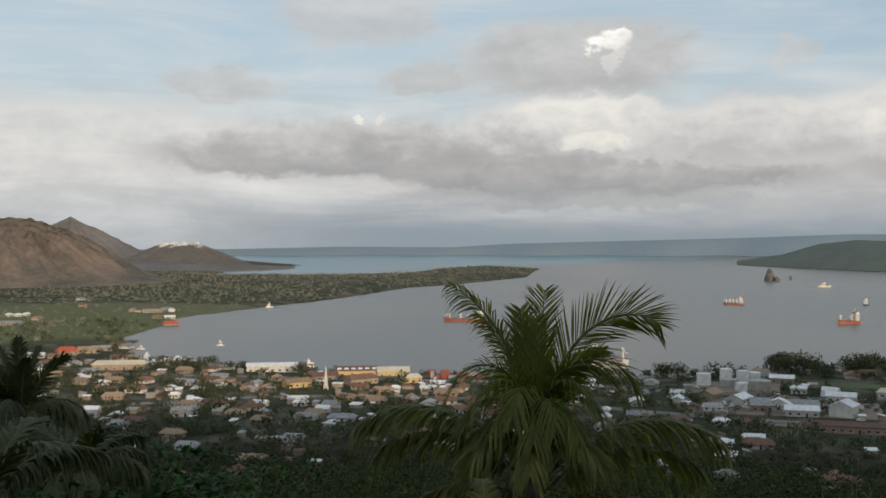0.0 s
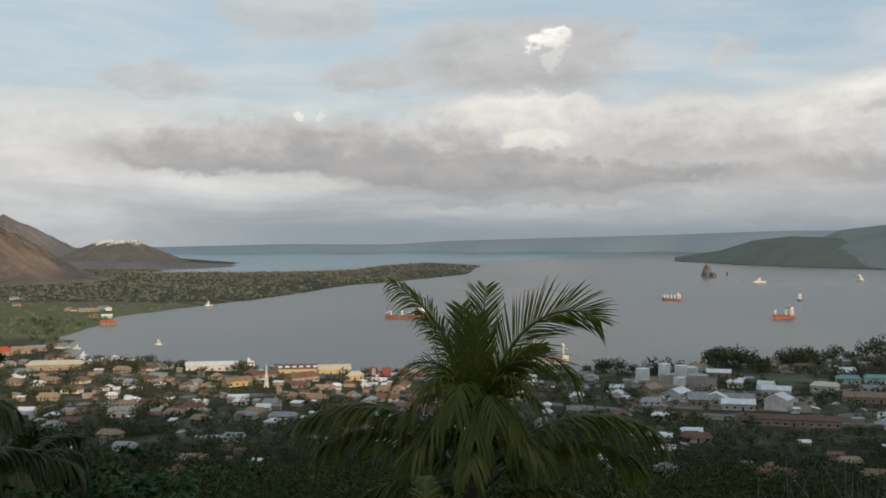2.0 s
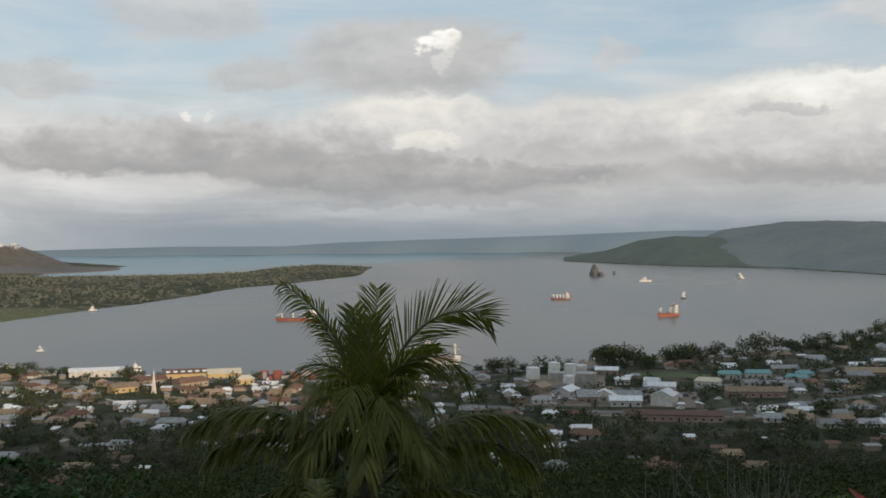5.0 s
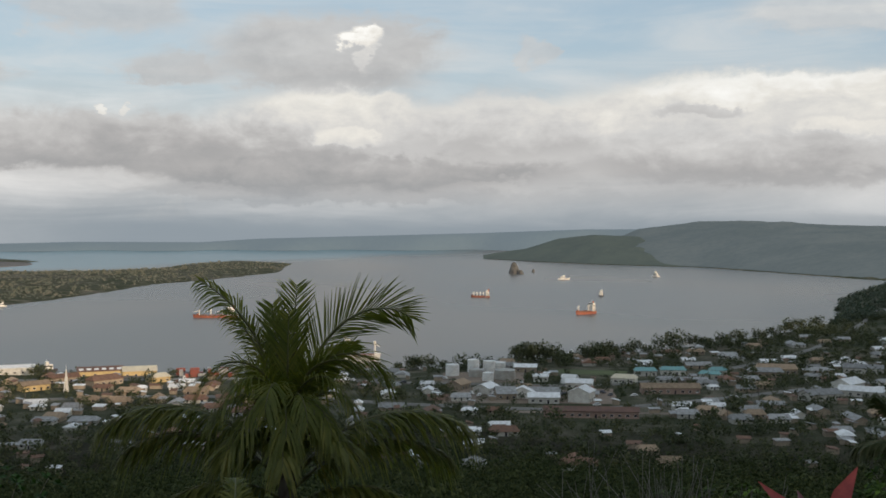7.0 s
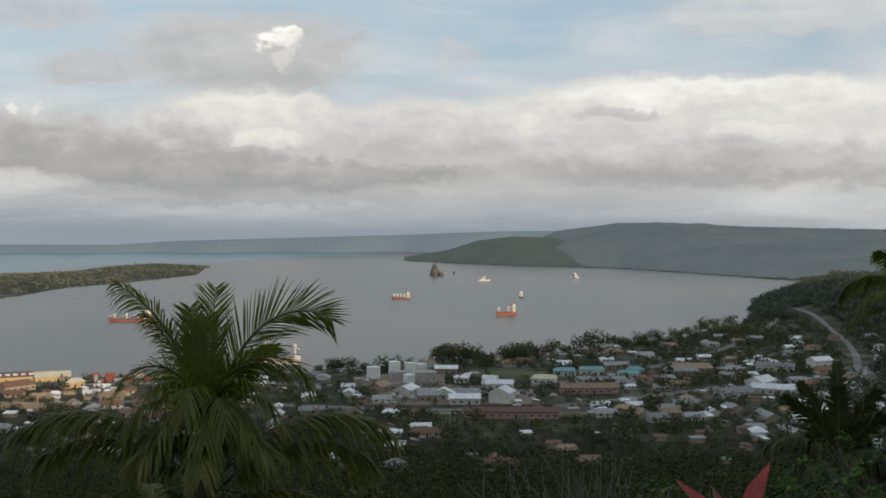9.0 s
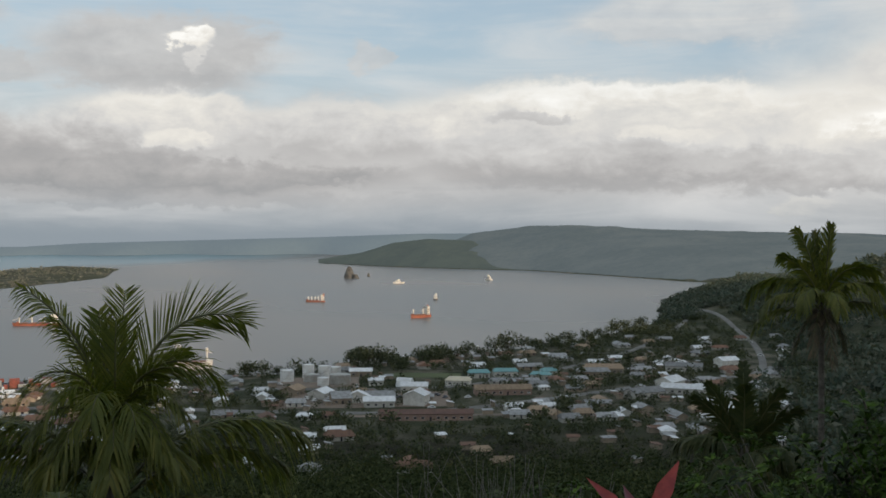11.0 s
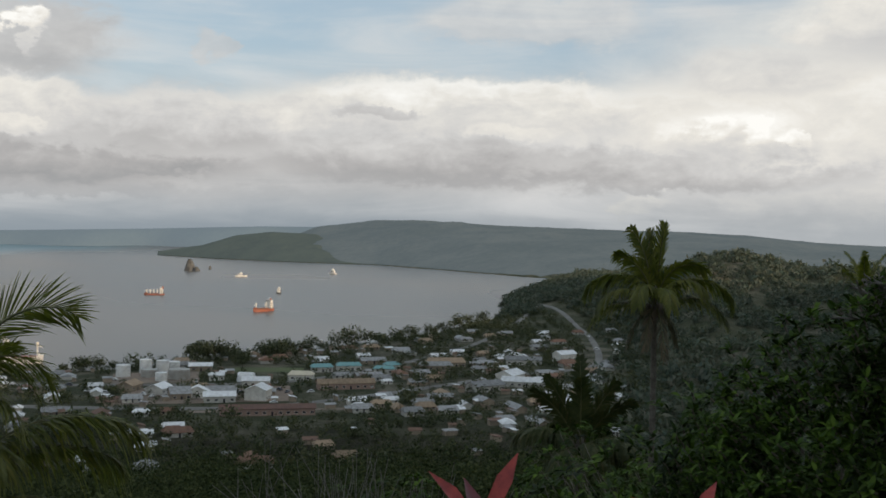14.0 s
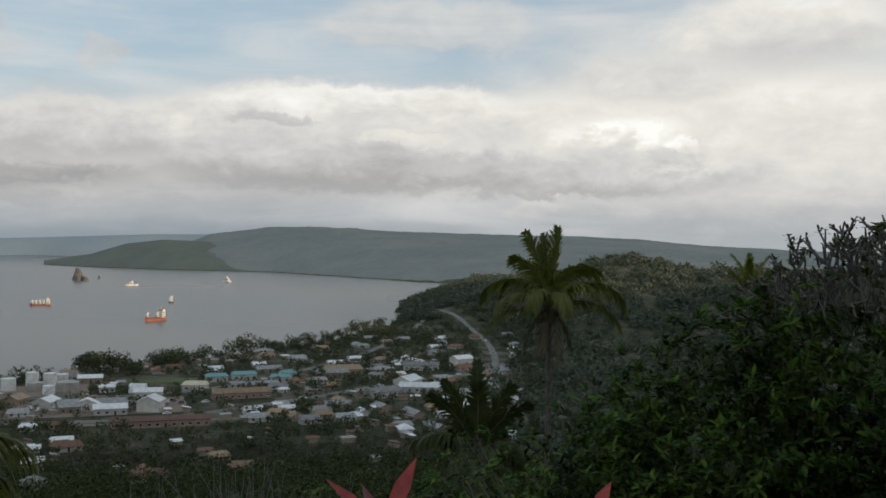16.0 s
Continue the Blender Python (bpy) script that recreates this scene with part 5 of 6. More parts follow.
def palm(label, bearing, dist, crown_el, fronds, mat, seed, trunk_r=0.15, nuts=0, dead=0, group="", wide=1.0, droopy=1.05):
    """fronds: rows of azimuth (0 to the right of the viewer, 90 away, 270 towards), length, first slope, bend, leaflet length."""
    p = at(bearing, dist)
    gz = ground_z(p.x, p.y)
    H = 100 - dist * math.tan(radians(-crown_el)) - gz
    ob = thing("coconut_palm", label, "palm tree", pose(p.x, p.y, gz, 0, 0, -bearing), group)
    trunk_part(ob, H - 0.1, trunk_r * 1.25, trunk_r)
    for i, (az, L, e0, bend, leaf, *more) in enumerate(fronds):
        o = Vector((math.cos(radians(az)) * trunk_r * 0.8, math.sin(radians(az)) * trunk_r * 0.8, H - 0.15 - (more[0] if more else 0.0)))
        turn = more[1] if len(more) > 1 else 0.0
        add_frond(ob, o, az, L, e0, bend, leaf, mat, seed + i, sag=more[3] if len(more) > 3 else droopy if e0 < 60 or bend > 110 else 0.38, forward=more[4] if len(more) > 4 else 34.0, width=0.032 * wide * (2.0 if more and more[0] >= 0.9 else 1.0), pairs=int(52 + 26 * max(0, L - 3.0) + (26 if more and more[0] >= 0.9 else 0)), tatter=0.04, twist=turn, power=more[2] if len(more) > 2 else 1.4)
    g = np.random.default_rng(seed)
    for i in range(dead):
        az = 360 * i / dead + g.uniform(-20, 20)
        o = Vector((math.cos(radians(az)) * trunk_r, math.sin(radians(az)) * trunk_r, H - 0.35))
        add_frond(ob, o, az, g.uniform(2.0, 2.8), -48, 36, 0.5, M_FROND_DRY, seed + 50 + i, sag=0.5, tatter=0.35, pairs=34)
    for i in range(nuts):
        a = 2 * math.pi * i / nuts + g.uniform(-0.3, 0.3)
        bm = bmesh.new()
        bmesh.ops.create_icosphere(bm, subdivisions=2, radius=0.13)
        bmesh.ops.scale(bm, vec=(1, 1, 1.25), verts=bm.verts)
        bmesh.ops.translate(bm, vec=(0.28 * math.cos(a), 0.28 * math.sin(a), H - 0.55 - 0.25 * (i % 3)), verts=bm.verts)
        part("coconut", bm, M_BARK, ob, smooth_shade=True)
    # fibrous sheath where the fronds leave the trunk
    bm = bmesh.new()
    rod(bm, (0, 0, H - 0.9), (0, 0, H + 0.35), trunk_r * 1.15, trunk_r * 0.7, 12)
    part("sheath", bm, M_PALM_TRUNK, ob)
    return ob


UPRIGHT = [
    (180, 3.6, 82, 54, 0.85, 0.0, 70, 1.4, 0.6, 46), (176, 2.9, 84, 46, 0.7, 0.2, 50, 1.4, 0.5, 46),
    (20, 2.9, 89, 3, 0.8, 0.0, 60, 1.4, 0.05, 72), (200, 2.5, 88, 5, 0.75, 0.0, 70, 1.4, 0.05, 72), (280, 2.3, 88, 5, 0.7, 0.0, 0, 1.4, 0.05, 72), (165, 2.4, 86, 8, 0.7, 0.0, 50, 1.4, 0.05, 70),
    (2, 4.1, 74, 118, 1.15, 0.1, -80, 2.2, 0.12, 38), (352, 2.5, 76, 60, 0.7, 0.3, -60, 1.6, 0.3, 46)]
ARMS = [
    (182, 4.2, 50, 86, 1.3, 1.05, 0, 1.4, 0.8), (176, 3.7, 44, 84, 1.2, 1.3, 0, 1.4, 0.8), (200, 3.0, 30, 80, 1.0, 1.7, 10, 1.4, 0.8),
    (358, 4.4, 49, 86, 1.35, 1.3, 0, 1.4, 0.8), (4, 3.9, 42, 84, 1.2, 1.55, 0, 1.4, 0.8), (342, 3.2, 30, 80, 1.0, 1.9, -10, 1.4, 0.8)]
MIDDLE = [
    (208, 2.9, 84, 158, 1.0, 0.0, 30, 1.4, 0.5), (228, 2.7, 84, 160, 0.95, 0.2, 20, 1.4, 0.5), (256, 2.5, 84, 164, 0.9, 0.2, 0, 1.4, 0.5), (284, 2.5, 82, 162, 0.9, 0.4, 0, 1.4, 0.5),
    (312, 2.7, 84, 160, 0.95, 0.2, -20, 1.4, 0.5), (332, 2.9, 84, 156, 1.0, 0.0, -30, 1.4, 0.5), (346, 3.1, 82, 148, 1.05, 0.0, -40, 1.4, 0.45),
    (218, 2.6, 78, 150, 1.0, 0.5, 20, 1.4, 0.7), (242, 2.6, 76, 152, 0.95, 0.6, 10, 1.4, 0.7), (270, 2.5, 76, 154, 0.95, 0.6, 0, 1.4, 0.7), (298, 2.6, 76, 152, 0.95, 0.6, -10, 1.4, 0.7), (322, 2.7, 78, 150, 1.0, 0.5, -20, 1.4, 0.7),
    (235, 2.6, 62, 124, 0.95, 1.0, 10, 1.4, 0.6), (268, 2.5, 64, 130, 0.9, 1.1, 0, 1.4, 0.6), (305, 2.6, 62, 124, 0.95, 1.0, -10, 1.4, 0.6),
    (60, 2.6, 80, 150, 0.9, 0.2, 0, 1.4, 0.5), (120, 2.6, 80, 150, 0.9, 0.2, 0, 1.4, 0.5)]
palm("young coconut palm with upright fresh green fronds", 4.85, 24.0, -9.3, UPRIGHT + ARMS + MIDDLE,
     M_FROND, 100, 0.17)
TOP = [
    (170, 3.2, 84, 34, 0.95, 0, 70, 1.6, 0.5, 46), (20, 3.2, 87, 6, 0.8, 0, -60, 1.4, 0.1, 62), (150, 2.9, 88, 10, 0.8, 0, 60, 1.4, 0.1, 62), (183, 2.6, 76, 66, 0.9, 0, 50, 1.4, 0.5, 44), (356, 2.9, 74, 124, 0.9, 0, -50, 1.6, 0.5, 44)]
SKIRT = [
    (182, 3.6, 54, 128, 0.9, 0.1, 20), (174, 2.9, 66, 156, 0.85), (208, 3.1, 44, 122, 0.8, 0.3), (357, 3.8, 46, 118, 0.9, 0.1, -20), (6, 3.6, 28, 106, 0.85, 0.4), (340, 3.0, 60, 146, 0.8, 0.1),
    (250, 2.6, 60, 148, 0.75, 0.2), (290, 2.6, 58, 146, 0.75, 0.3), (80, 2.9, 50, 124, 0.8), (178, 3.2, 20, 96, 0.8, 0.5)]
palm("tall coconut palm with nuts and a skirt of dry fronds", 40.55, 48.0, -3.1, TOP + SKIRT,
     M_FROND, 200, 0.115, nuts=11, dead=7, wide=2.6, droopy=0.7)
ring = [(a + rng.uniform(-12, 12), rng.uniform(1.7, 2.3), rng.uniform(20, 80), rng.uniform(70, 110), 0.85) for a in range(0, 360, 28)]
palm("coconut palm on the bank, green fronds coloured darker for shade", -21.0, 36.0, -8.4, ring + [(95, 2.3, 87, 10, 0.7), (185, 2.2, 74, 40, 0.7, 0, 50), (355, 2.2, 72, 44, 0.7, 0, -50), (150, 2.1, 84, 25, 0.6), (40, 2.1, 85, 30, 0.6), (280, 2.0, 82, 40, 0.6)], M_FROND_DARK, 300, wide=1.7)
ring = [(a + rng.uniform(-10, 10), rng.uniform(1.8, 2.5), rng.uniform(15, 65), rng.uniform(70, 105), 0.7, 0.2) for a in range(0, 360, 26)]
palm("dark coconut palm low on the bank", 36.9, 36.0, -10.6, ring + [(95, 2.8, 86, 12, 0.7), (175, 2.4, 76, 30, 0.75, 0, 50), (190, 2.3, 66, 40, 0.75, 0, 40), (5, 2.3, 76, 36, 0.75, 0, -50), (350, 2.2, 62, 50, 0.75, 0, -40), (270, 2.3, 82, 20, 0.7)], M_FROND_DARK, 400, wide=2.6)
palm("palm crown showing behind the frangipani", 50.6, 62.0, -2.5, [(a, 2.3, e, 40, 0.55) for a, e in ((150, 80), (30, 75), (200, 60), (340, 58), (90, 82), (270, 70), (120, 45), (60, 40))], M_FROND, 500, wide=2.0)
ring = [(a + rng.uniform(-12, 12), rng.uniform(1.7, 2.2), rng.uniform(20, 80), rng.uniform(70, 110), 0.8) for a in range(0, 360, 26)]
palm("dark palm among the bushes of the bank", -18.4, 30.0, -11.4, ring, M_FROND_DARK, 600, wide=2.2)
palm("small dark palm below the lookout", -22.6, 22.0, -12.2, [(a, 2.4, e, 90, 0.7) for a, e in ((0, 55), (50, 70), (100, 60), (160, 65), (210, 50), (260, 60), (310, 68))], M_FROND_DARK, 650, wide=2.2)
palm("low young palm with arching yellow-green fronds", 2.3, 17.0, -16.3, [(a, 1.7, e, 80, 0.5) for a, e in ((170, 60), (20, 62), (90, 75), (260, 50), (320, 55))], M_FROND, 700)


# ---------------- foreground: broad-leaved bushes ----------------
# near-black second leaf colour paints the deep shade inside the bushes
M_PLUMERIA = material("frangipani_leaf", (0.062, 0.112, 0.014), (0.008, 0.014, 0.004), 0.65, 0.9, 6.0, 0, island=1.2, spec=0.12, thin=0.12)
M_BIGLEAF = material("broad_leaf", (0.034, 0.084, 0.016), (0.018, 0.040, 0.010), 0.6, 1.0, 8.0, 0, island=1.0, spec=0.2, thin=0.25)
M_TWIG = material("grey_twig", (0.20, 0.18, 0.16), (0.11, 0.10, 0.09), 0.85, 4.0, 6.0, 0.4)
M_TI_RED = material("ti_leaf_red", (0.42, 0.060, 0.050), (0.20, 0.022, 0.026), 0.35, 6.0, 5.0, 0, island=0.5, spec=0.5, thin=0.3)
M_TI_DARK = material("ti_leaf_dark", (0.15, 0.020, 0.030), (0.08, 0.02, 0.02), 0.35, 6.0, 5.0, 0, island=0.5, spec=0.5, thin=0.2)


def leaf_blades(base, way, length, width, g, fold=0.25, curl=0.35, segs=3):
    """Pointed leaf blades with a folded midrib: arrays of bases and ways, one leaf each."""
    n = len(base)
    way = way / np.linalg.norm(way, axis=1, keepdims=True)
    up = np.array([0, 0, 1.0]) + g.normal(0, 0.25, (n, 3))
    side = np.cross(way, up)
    side /= np.linalg.norm(side, axis=1, keepdims=True) + 1e-9
    nor = np.cross(side, way)
    rows = []
    for f, w in ((0.0, 0.12), (0.35, 0.85), (0.68, 1.0), (1.0, 0.04)):
        c = base + way * (length * f)[:, None] - nor * (curl * length * f * f)[:, None]
        half = side * (width * w / 2)[:, None]
        lift = nor * (fold * width * w / 2)[:, None]
        rows += [c - half + lift, c, c + half + lift]
    v = np.stack(rows, 1)
    i = np.arange(n)[:, None] * 12
    f = []
    for k in range(3):
        o = k * 3
        for q in (0, 1):
            f.append(np.stack([i[:, 0] + o + q, i[:, 0] + o + q + 1, i[:, 0] + o + q + 4, i[:, 0] + o + q + 3], 1))
    return v.reshape(-1, 3), np.concatenate(f)


def rosettes(centres, ways, per, length, width, g, spread=0.75):
    """Tufts of leaves round the ends of twigs."""
    n = len(centres)
    th = np.tile(np.arange(per) * 2.4, (n, 1)) + g.uniform(0, 6.3, (n, 1))
    ways = ways / np.linalg.norm(ways, axis=1, keepdims=True)
    a = np.cross(ways, g.normal(0, 1, (n, 3)))
    a /= np.linalg.norm(a, axis=1, keepdims=True)
    b = np.cross(ways, a)
    out = a[:, None, :] * np.cos(th)[..., None] + b[:, None, :] * np.sin(th)[..., None]
    tilt = g.uniform(spread - 0.3, spread + 0.35, (n, per, 1))
    d = out * tilt + ways[:, None, :] * (1.1 - tilt * 0.7)
    base = np.repeat(centres[:, None, :], per, 1) - ways[:, None, :] * g.uniform(0, 0.1, (n, per, 1))
    k = n * per
    return leaf_blades(base.reshape(-1, 3), d.reshape(-1, 3), length * g.uniform(0.6, 1.15, k), width * g.uniform(0.75, 1.15, k), g)


def twigs(pairs, r0, r1, sides=5):
    """Thin tapered sticks between pairs of points."""
    verts, faces = [], []
    for a, b in pairs:
        a, b = Vector(a), Vector(b)
        q = (b - a).to_track_quat("Z", "Y")
        k = len(verts)
        for c, r in ((a, r0), (b, r1)):
            for i in range(sides):
                an = 2 * math.pi * i / sides
                verts.append(c + q @ Vector((math.cos(an) * r, math.sin(an) * r, 0)))
        faces += [(k + i, k + (i + 1) % sides, k + sides + (i + 1) % sides, k + sides + i) for i in range(sides)]
    return np.array([tuple(v) for v in verts]), np.array(faces)


def under(ob_mesh, parent):
    """Hangs a mesh that was built in place under its thing."""
    ob_mesh.parent = parent
    ob_mesh.matrix_parent_inverse = parent.matrix_basis.inverted()
    return ob_mesh


def forked(start, way, length, depth, g, out, ends, spread=0.6):
    """A forking branch; gathers its sticks and its ends."""
    tip = start + way * length
    out.append((start, tip, depth))
    if depth == 0:
        ends.append((tip, way))
        return
    for k in range(2 if g.random() < 0.6 else 3):
        w = Vector(way) + Vector(g.normal(0, spread, 3))
        w.z += 0.12
        forked(tip, w.normalized(), length * g.uniform(0.62, 0.9), depth - 1, g, out, ends, spread)


def frangipani():
    g = np.random.default_rng(77)
    p = at(51.5, 17.0)
    gz = ground_z(p.x, p.y)
    ob = thing("frangipani_tree", "broad dark frangipani with tufts of green leaves and bare forked twigs", "tree", pose(p.x, p.y, gz))
    lobes = [(50.0, 16.8, 95.9, 2.5, 2.0, 3.0, 900), (56.5, 16.2, 97.3, 2.2, 2.2, 2.7, 800), (45.5, 16.0, 95.2, 1.5, 1.6, 2.6, 400), (52, 14.4, 95.3, 2.3, 1.4, 2.2, 600), (57, 14.2, 95.9, 2.0, 1.2, 2.4, 600), (61, 15.5, 97.6, 2.2, 2.2, 3.0, 380)]
    cs, ws = [], []
    for b, d, z, rx, ry, rz, n in lobes:
        c = np.array(at(b, d, z))
        w = g.normal(0, 1, (n * 2, 3))
        w /= np.linalg.norm(w, axis=1, keepdims=True)
        face = np.array([-math.sin(radians(b)), -math.cos(radians(b)), 0.6])
        w = w[(w @ face) > -0.25][:n]
        a = radians(b)
        rot = np.array([[math.cos(a), -math.sin(a), 0], [math.sin(a), math.cos(a), 0], [0, 0, 1]])
        loc = w * np.array([rx, ry, rz]) * g.uniform(0.62, 1.08, (len(w), 1))
        cs.append(c + loc @ np.array([[math.cos(a), -math.sin(a), 0], [math.sin(a), math.cos(a), 0], [0, 0, 1]]))
        ws.append(w + np.array([0, 0, 0.7]))
    c, w = np.concatenate(cs), np.concatenate(ws)
    keep_ = c[:, 2] > gz + 0.4
    c, w = c[keep_], w[keep_]
    # bare twigs on the high side
    az = np.degrees(np.arctan2(c[:, 0], c[:, 1]))
    bare = (az > 51.5) & (c[:, 2] > 99.1) & (g.uniform(0, 1, len(c)) < 0.9)
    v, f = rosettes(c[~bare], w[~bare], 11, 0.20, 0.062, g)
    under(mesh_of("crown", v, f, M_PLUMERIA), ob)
    hub = np.array([at(51.5, 17.0, gz + 2.0), at(55.5, 16.8, gz + 3.2), at(47.5, 16.8, gz + 2.0), at(58, 16.4, gz + 3.6), at(52.5, 16.2, gz + 2.4)])
    pairs = []
    for q in c:
        h = hub[np.argmin(np.linalg.norm(hub - q, axis=1))]
        mid = h + (q - h) * 0.62 + g.normal(0, 0.14, 3)
        pairs.append((q, q + (mid - q) * 0.07))
    v, f = twigs(pairs, 0.012, 0.018)
    tagged(under(mesh_of("twig_work", v, f, M_BARK), ob), kind="stuff")
    sticks, ends = [], []
    for b, d, z in ((53.0, 16.0, 98.8), (54.4, 16.2, 99.1), (55.6, 16.0, 99.3), (56.8, 16.3, 99.4), (58.2, 16.2, 99.5), (51.8, 16.4, 98.6), (55.0, 15.6, 98.8), (57.4, 15.8, 99.2)):
        for k in range(5):
            w0 = Vector((g.normal(0, 0.5), g.normal(0, 0.5), 0.9)).normalized()
            forked(at(b + g.normal(0, 0.5), d, z), w0, 0.36, 3, g, sticks, ends, 0.55)
    v, f = twigs([(a, b) for a, b, _ in sticks], 0.016, 0.012)
    tagged(under(mesh_of("bare_branch_work", v, f, M_TWIG), ob), kind="stuff")
    e = [x for x in ends if g.random() < 0.4]
    v, f = rosettes(np.array([tuple(x[0]) for x in e]), np.array([tuple(x[1]) for x in e]), 5, 0.10, 0.036, g)
    under(mesh_of("young_foliage", v, f, M_PLUMERIA), ob)
    t = [((p.x, p.y, gz - 0.3), tuple(hub[0]))] + [(tuple(hub[0]), tuple(h)) for h in hub[1:]]
    v, f = twigs(t, 0.16, 0.10, 10)
    under(mesh_of("trunk", v, f, M_BARK), ob)


def leafy_bush(label, bearing, dist, top_el, w, h, tufts, length, width, mat, seed, per=7):
    g = np.random.default_rng(seed)
    p = at(bearing, dist)
    gz = ground_z(p.x, p.y)
    top = 100 + dist * math.tan(radians(top_el))
    ob = thing("leafy_bush", label, "bush", pose(p.x, p.y, gz))
    k = 7
    lob = [(g.normal(0, w * 0.3), g.normal(0, w * 0.3), top - h * 0.5 - abs(g.normal(0, h * 0.16)), g.uniform(0.28, 0.42) * w) for _ in range(k)]
    c, wy = [], []
    for _ in range(tufts):
        x, y, z, r = lob[g.integers(k)]
        d = g.normal(0, 1, 3)
        d /= np.linalg.norm(d)
        c.append((p.x + x + d[0] * r, p.y + y + d[1] * r, max(gz + 0.2, z + d[2] * r * 0.9)))
        wy.append(d + np.array([0, 0, 0.5]))
    v, f = rosettes(np.array(c), np.array(wy), per, length, width, g, 0.85)
    under(mesh_of("crown", v, f, mat), ob)
    pairs = [((p.x, p.y, gz - 0.2), (p.x, p.y, gz + h * 0.25))]
    hub = np.array((p.x, p.y, gz + h * 0.25))
    for q in c[::4]:
        q = np.array(q)
        mid = hub + (q - hub) * 0.5 + g.normal(0, 0.2, 3)
        pairs += [(hub, mid), (mid, q)]
    v, f = twigs(pairs, 0.016, 0.010)
    under(mesh_of("branch_work", v, f, M_BARK), ob)
    return ob


frangipani()
leafy_bush("bush with glossy bright green leaves", -15.6, 30, -9.7, 5.2, 4.5, 520, 0.30, 0.16, M_BIGLEAF, 5)
leafy_bush("dark leafy bush on the bank", -11.5, 34, -11.2, 5.5, 4.5, 420, 0.26, 0.12, M_BIGLEAF, 6)
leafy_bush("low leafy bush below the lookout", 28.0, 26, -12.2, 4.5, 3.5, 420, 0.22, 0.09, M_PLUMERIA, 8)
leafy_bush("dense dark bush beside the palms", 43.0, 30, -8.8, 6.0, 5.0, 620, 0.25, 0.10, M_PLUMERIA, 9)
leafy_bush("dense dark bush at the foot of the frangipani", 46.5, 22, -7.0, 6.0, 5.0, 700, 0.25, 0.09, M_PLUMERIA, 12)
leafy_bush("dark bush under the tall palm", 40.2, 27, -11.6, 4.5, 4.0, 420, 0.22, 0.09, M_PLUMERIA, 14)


def ti_plant(label, bearing, dist, top_el, leaves, seed, length=0.42):
    g = np.random.default_rng(seed)
    p = at(bearing, dist)
    gz = ground_z(p.x, p.y)
    z = 100 + dist * math.tan(radians(top_el)) - length * 0.62
    ob = thing("ti_plant", label, "plant", pose(p.x, p.y, gz))
    v, f = twigs([((p.x, p.y, gz - 0.1), (p.x + 0.02, p.y, z))], 0.022, 0.016, 8)
    under(mesh_of("stem", v, f, M_BARK), ob)
    for i in range(leaves):
        a = i * 2.4 + g.uniform(-0.3, 0.3)
        tilt = 0.5 + 1.5 * (i / leaves) + g.uniform(-0.15, 0.15)
        d = np.array([[math.cos(a) * tilt, math.sin(a) * tilt, 1.0]])
        v, f = leaf_blades(np.array([[p.x, p.y, z - 0.015 * i]]), d, np.array([length * g.uniform(0.85, 1.15)]), np.array([0.074 * g.uniform(0.7, 1.15)]), g, 0.45, g.uniform(0.25, 0.6))
        leaf = mesh_of("leaf", v, f, M_TI_DARK if i % 4 == 3 else M_TI_RED)
        under(leaf, ob)
    return ob


ti_plant("red-leaved ti plant with arching glossy leaves", 31.95, 4.6, -12.9, 24, 3, 0.34)
ti_plant("smaller red ti plant beside the path", 42.65, 4.8, -13.0, 12, 5, 0.28)
ti_plant("low dark red ti plant", 53.8, 5.0, -13.2, 8, 7, 0.3)


def bare_shrub(bearing, dist, top_el, seed, spreadout=1.2):
    g = np.random.default_rng(seed)
    p = at(bearing, dist)
    gz = ground_z(p.x, p.y)
    ob = thing("bare_shrub", "leafless grey shrub with fine upright twigs", "shrub", pose(p.x, p.y, gz), "bare shrubs on the bank")
    H = 100 + dist * math.tan(radians(top_el)) - gz
    sticks, ends = [], []
    for k in range(4):
        w = Vector((g.normal(0, 0.3), g.normal(0, 0.3), 1)).normalized()
        forked(Vector((p.x + g.normal(0, 0.3), p.y + g.normal(0, 0.3), gz)), w, H * 0.34, 3, g, sticks, ends, 0.3)
    for d in range(4):
        pr = [(a, b) for a, b, q in sticks if q == d]
        v, f = twigs(pr, 0.008 + 0.008 * d, 0.006 + 0.006 * d)
        tagged(under(mesh_of("branch_work" if d > 1 else "twig_work", v, f, M_TWIG), ob), kind="stuff")


bare_shrub(24.3, 22, -11.2, 1)
bare_shrub(22.2, 24, -11.8, 2)
bare_shrub(26.0, 23, -11.9, 3)

# ---------------- single trees and palms along the shore ----------------
def shore_tree(bearing, dist, size, seed):
    g = np.random.default_rng(seed)
    ob = thing("shore_tree", "spreading dark tree on the waterfront", "tree", spot(bearing, dist), "trees along the shore")
    v, f = twigs([((0, 0, -0.5), (0.1, 0, size * 0.45))], 0.32, 0.22, 8)
    t = mesh_of("trunk", v, f, M_BARK)
    t.parent = ob
    for k in range(5):
        a = k * 1.26 + g.uniform(-0.3, 0.3)
        v, f = twigs([((0.1, 0, size * 0.38), (math.cos(a) * size * 0.3, math.sin(a) * size * 0.3, size * 0.75))], 0.18, 0.07, 6)
        mesh_of("limb", v, f, M_BARK).parent = ob
    v = leaf_cloud(np.array([[0, 0, size * 0.12]]), np.array([size * 1.0]), 420, 0.075, 0.6, seed, 7)
    mesh_of("crown", v, np.arange(len(v)).reshape(-1, 3), M_LEAF_FAR, True).parent = ob
    return ob


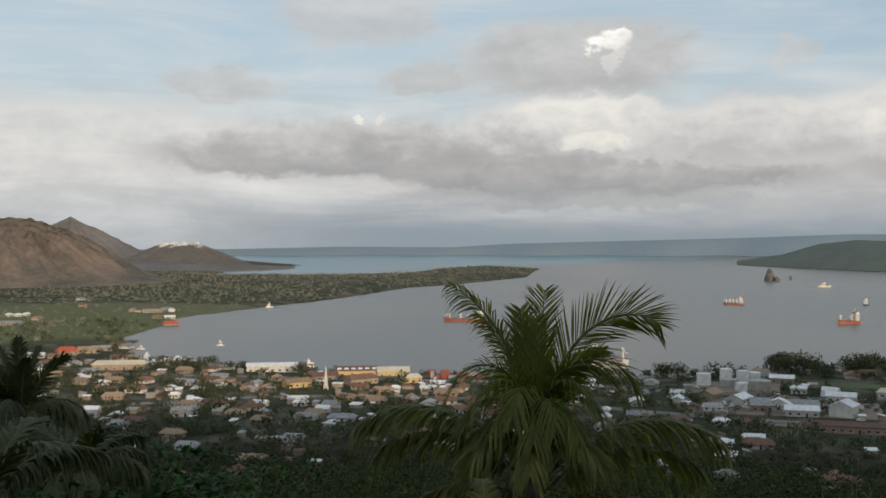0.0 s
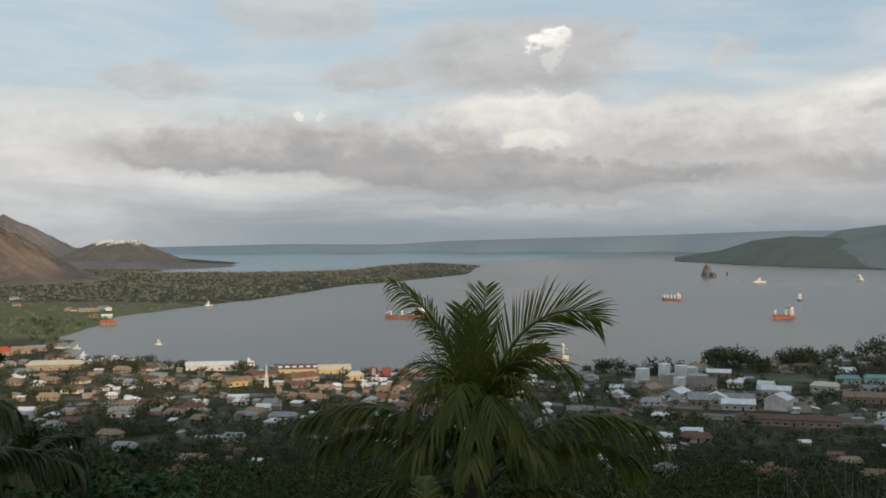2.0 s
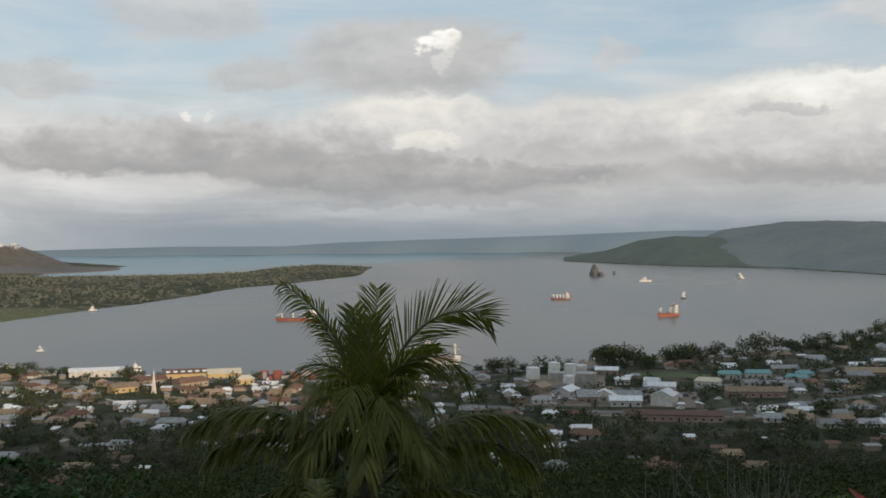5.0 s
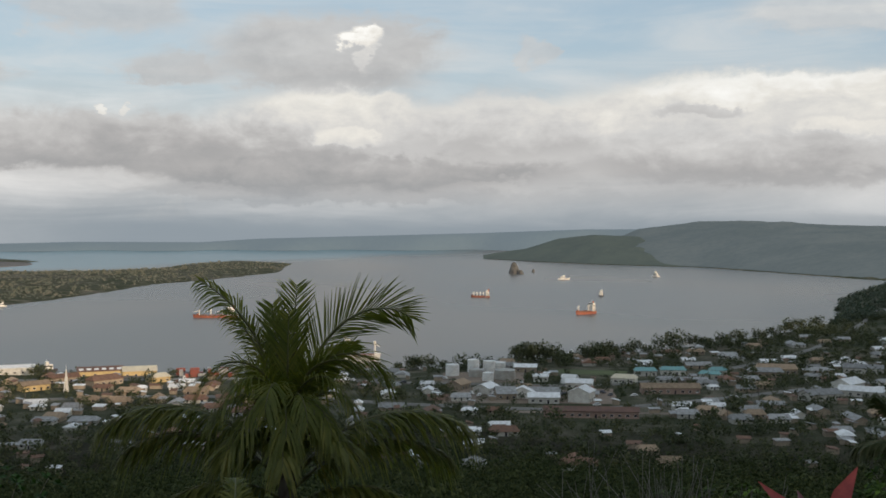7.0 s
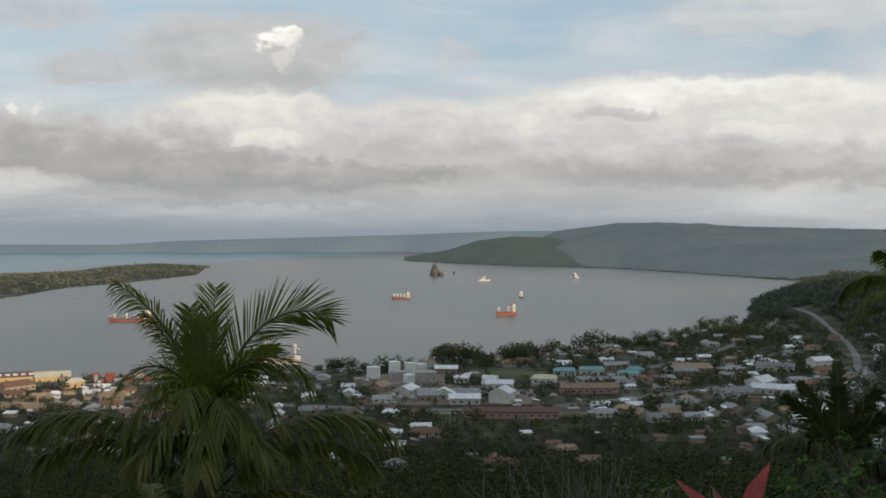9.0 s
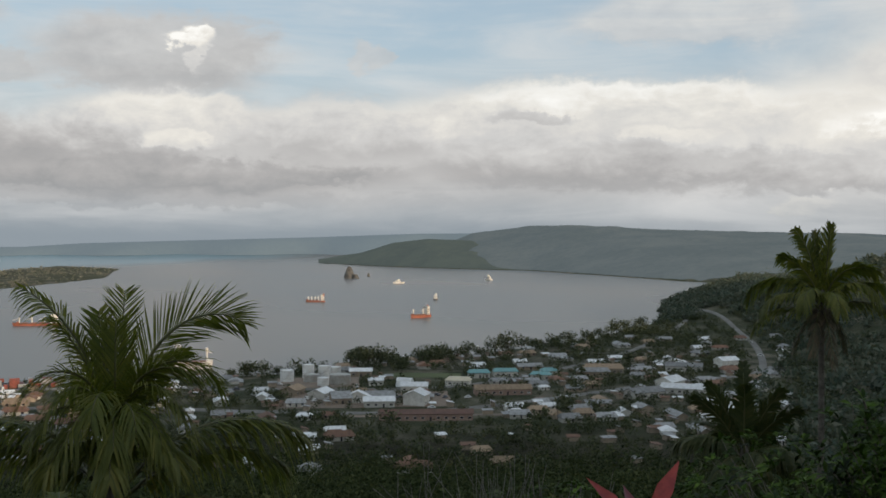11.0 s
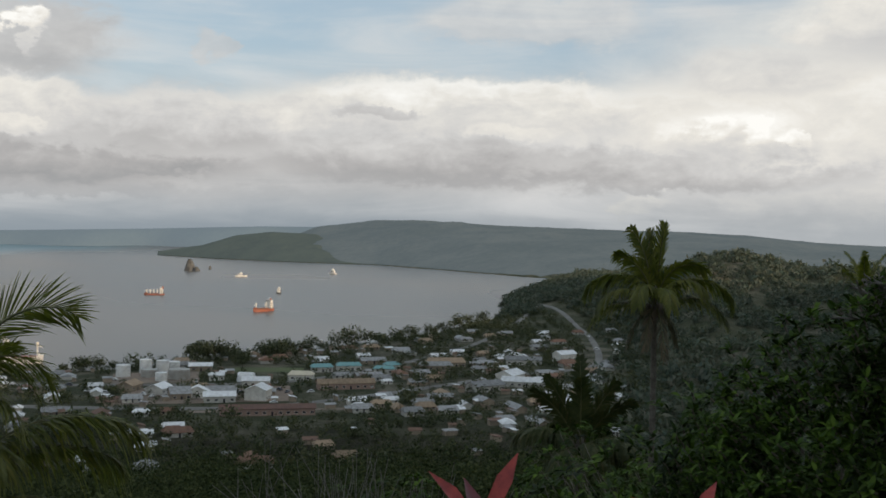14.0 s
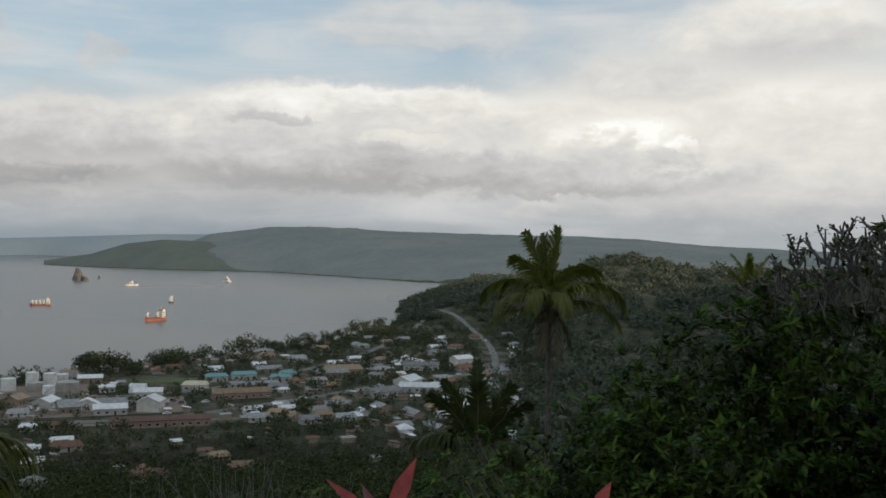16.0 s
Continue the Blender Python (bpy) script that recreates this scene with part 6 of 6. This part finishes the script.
def shore_palm(bearing, dist, H, seed):
    g = np.random.default_rng(seed)
    ob = thing("shore_palm", "thin coconut palm on the shore", "palm tree", spot(bearing, dist), "palms along the shore")
    v, f = twigs([((0, 0, -0.5), (0.2, 0, H * 0.5)), ((0.2, 0, H * 0.5), (0.7, 0, H))], 0.2, 0.16, 7)
    mesh_of("trunk", v, f, M_PALM_TRUNK).parent = ob
    for k in range(11):
        rib, rf, lv, lf = frond_arrays(3.4, g.uniform(0, 75), 85, 0.8, pairs=14, width=0.22, sag=0.7, seed=seed + k)
        q = mesh_of("frond", lv, lf, M_FROND_DARK, True)
        q.parent = ob
        q.matrix_basis = pose(0.7, 0, H, 0, 0, k * 33)
    return ob


st = [shore_tree(17.0, 812, 11, 1), shore_tree(17.6, 806, 12, 2), shore_tree(18.3, 822, 10, 3)]
for b, d_, s in ((16.8, 800, 0.9), (17.3, 820, 1.0), (17.9, 815, 1.1), (18.6, 815, 0.9), (20.4, 832, 1.0), (20.8, 815, 1.2), (21.3, 850, 1.0), (22.0, 860, 0.9), (22.7, 876, 1.0), (23.5, 886, 0.8), (24.2, 905, 1.1),
                 (24.9, 915, 1.25), (25.6, 925, 1.0), (26.4, 948, 0.9), (27.2, 968, 0.9), (28.1, 985, 1.0), (29.0, 1010, 1.0), (29.8, 1060, 1.1), (30.5, 1100, 1.2), (30.9, 1150, 1.2), (31.6, 1200, 1.2), (11.2, 770, 0.75), (11.7, 765, 0.85), (12.3, 775, 0.8), (10.5, 768, 0.6), (12.9, 770, 0.6), (-7.45, 790, 0.7), (-11.9, 850, 0.7), (-12.3, 855, 0.6), (19.0, 790, 0.8), (19.3, 770, 0.7), (-10.3, 812, 0.6), (-1.0, 740, 0.5)):
    copy_thing(st[rng.integers(3)], spot(b, d_, rng.uniform(0, 360)) @ Matrix.Scale(s * rng.uniform(0.8, 1.0), 4))
sp = [shore_palm(27.6, 1000, 9, 11), shore_palm(29.3, 1030, 8, 12)]
for b, d_, s in ((23.8, 915, 1.0), (25.9, 955, 0.9), (26.1, 958, 0.8), (26.9, 975, 0.8), (28.4, 1010, 0.9), (28.8, 1022, 1.1), (29.6, 1060, 1.0), (30.0, 1075, 1.1), (30.2, 1110, 1.0), (17.4, 830, 1.0), (18.0, 836, 1.1), (16.6, 825, 0.9), (21.9, 885, 0.9), (-8.0, 640, 1.0), (-3.0, 620, 0.9), (1.5, 610, 1.0), (-5.5, 600, 0.9), (-11, 640, 0.9), (-14, 660, 1.0), (-1.5, 660, 0.8), (-9.4, 600, 1.1), (24.0, 600, 0.9), (29.0, 640, 1.0), (-12.4, 560, 0.9), (-16, 600, 0.9), (27.5, 560, 0.9), (33.5, 600, 1.0)):
    copy_thing(sp[rng.integers(2)], spot(b, d_, rng.uniform(0, 360)) @ Matrix.Scale(s, 4))
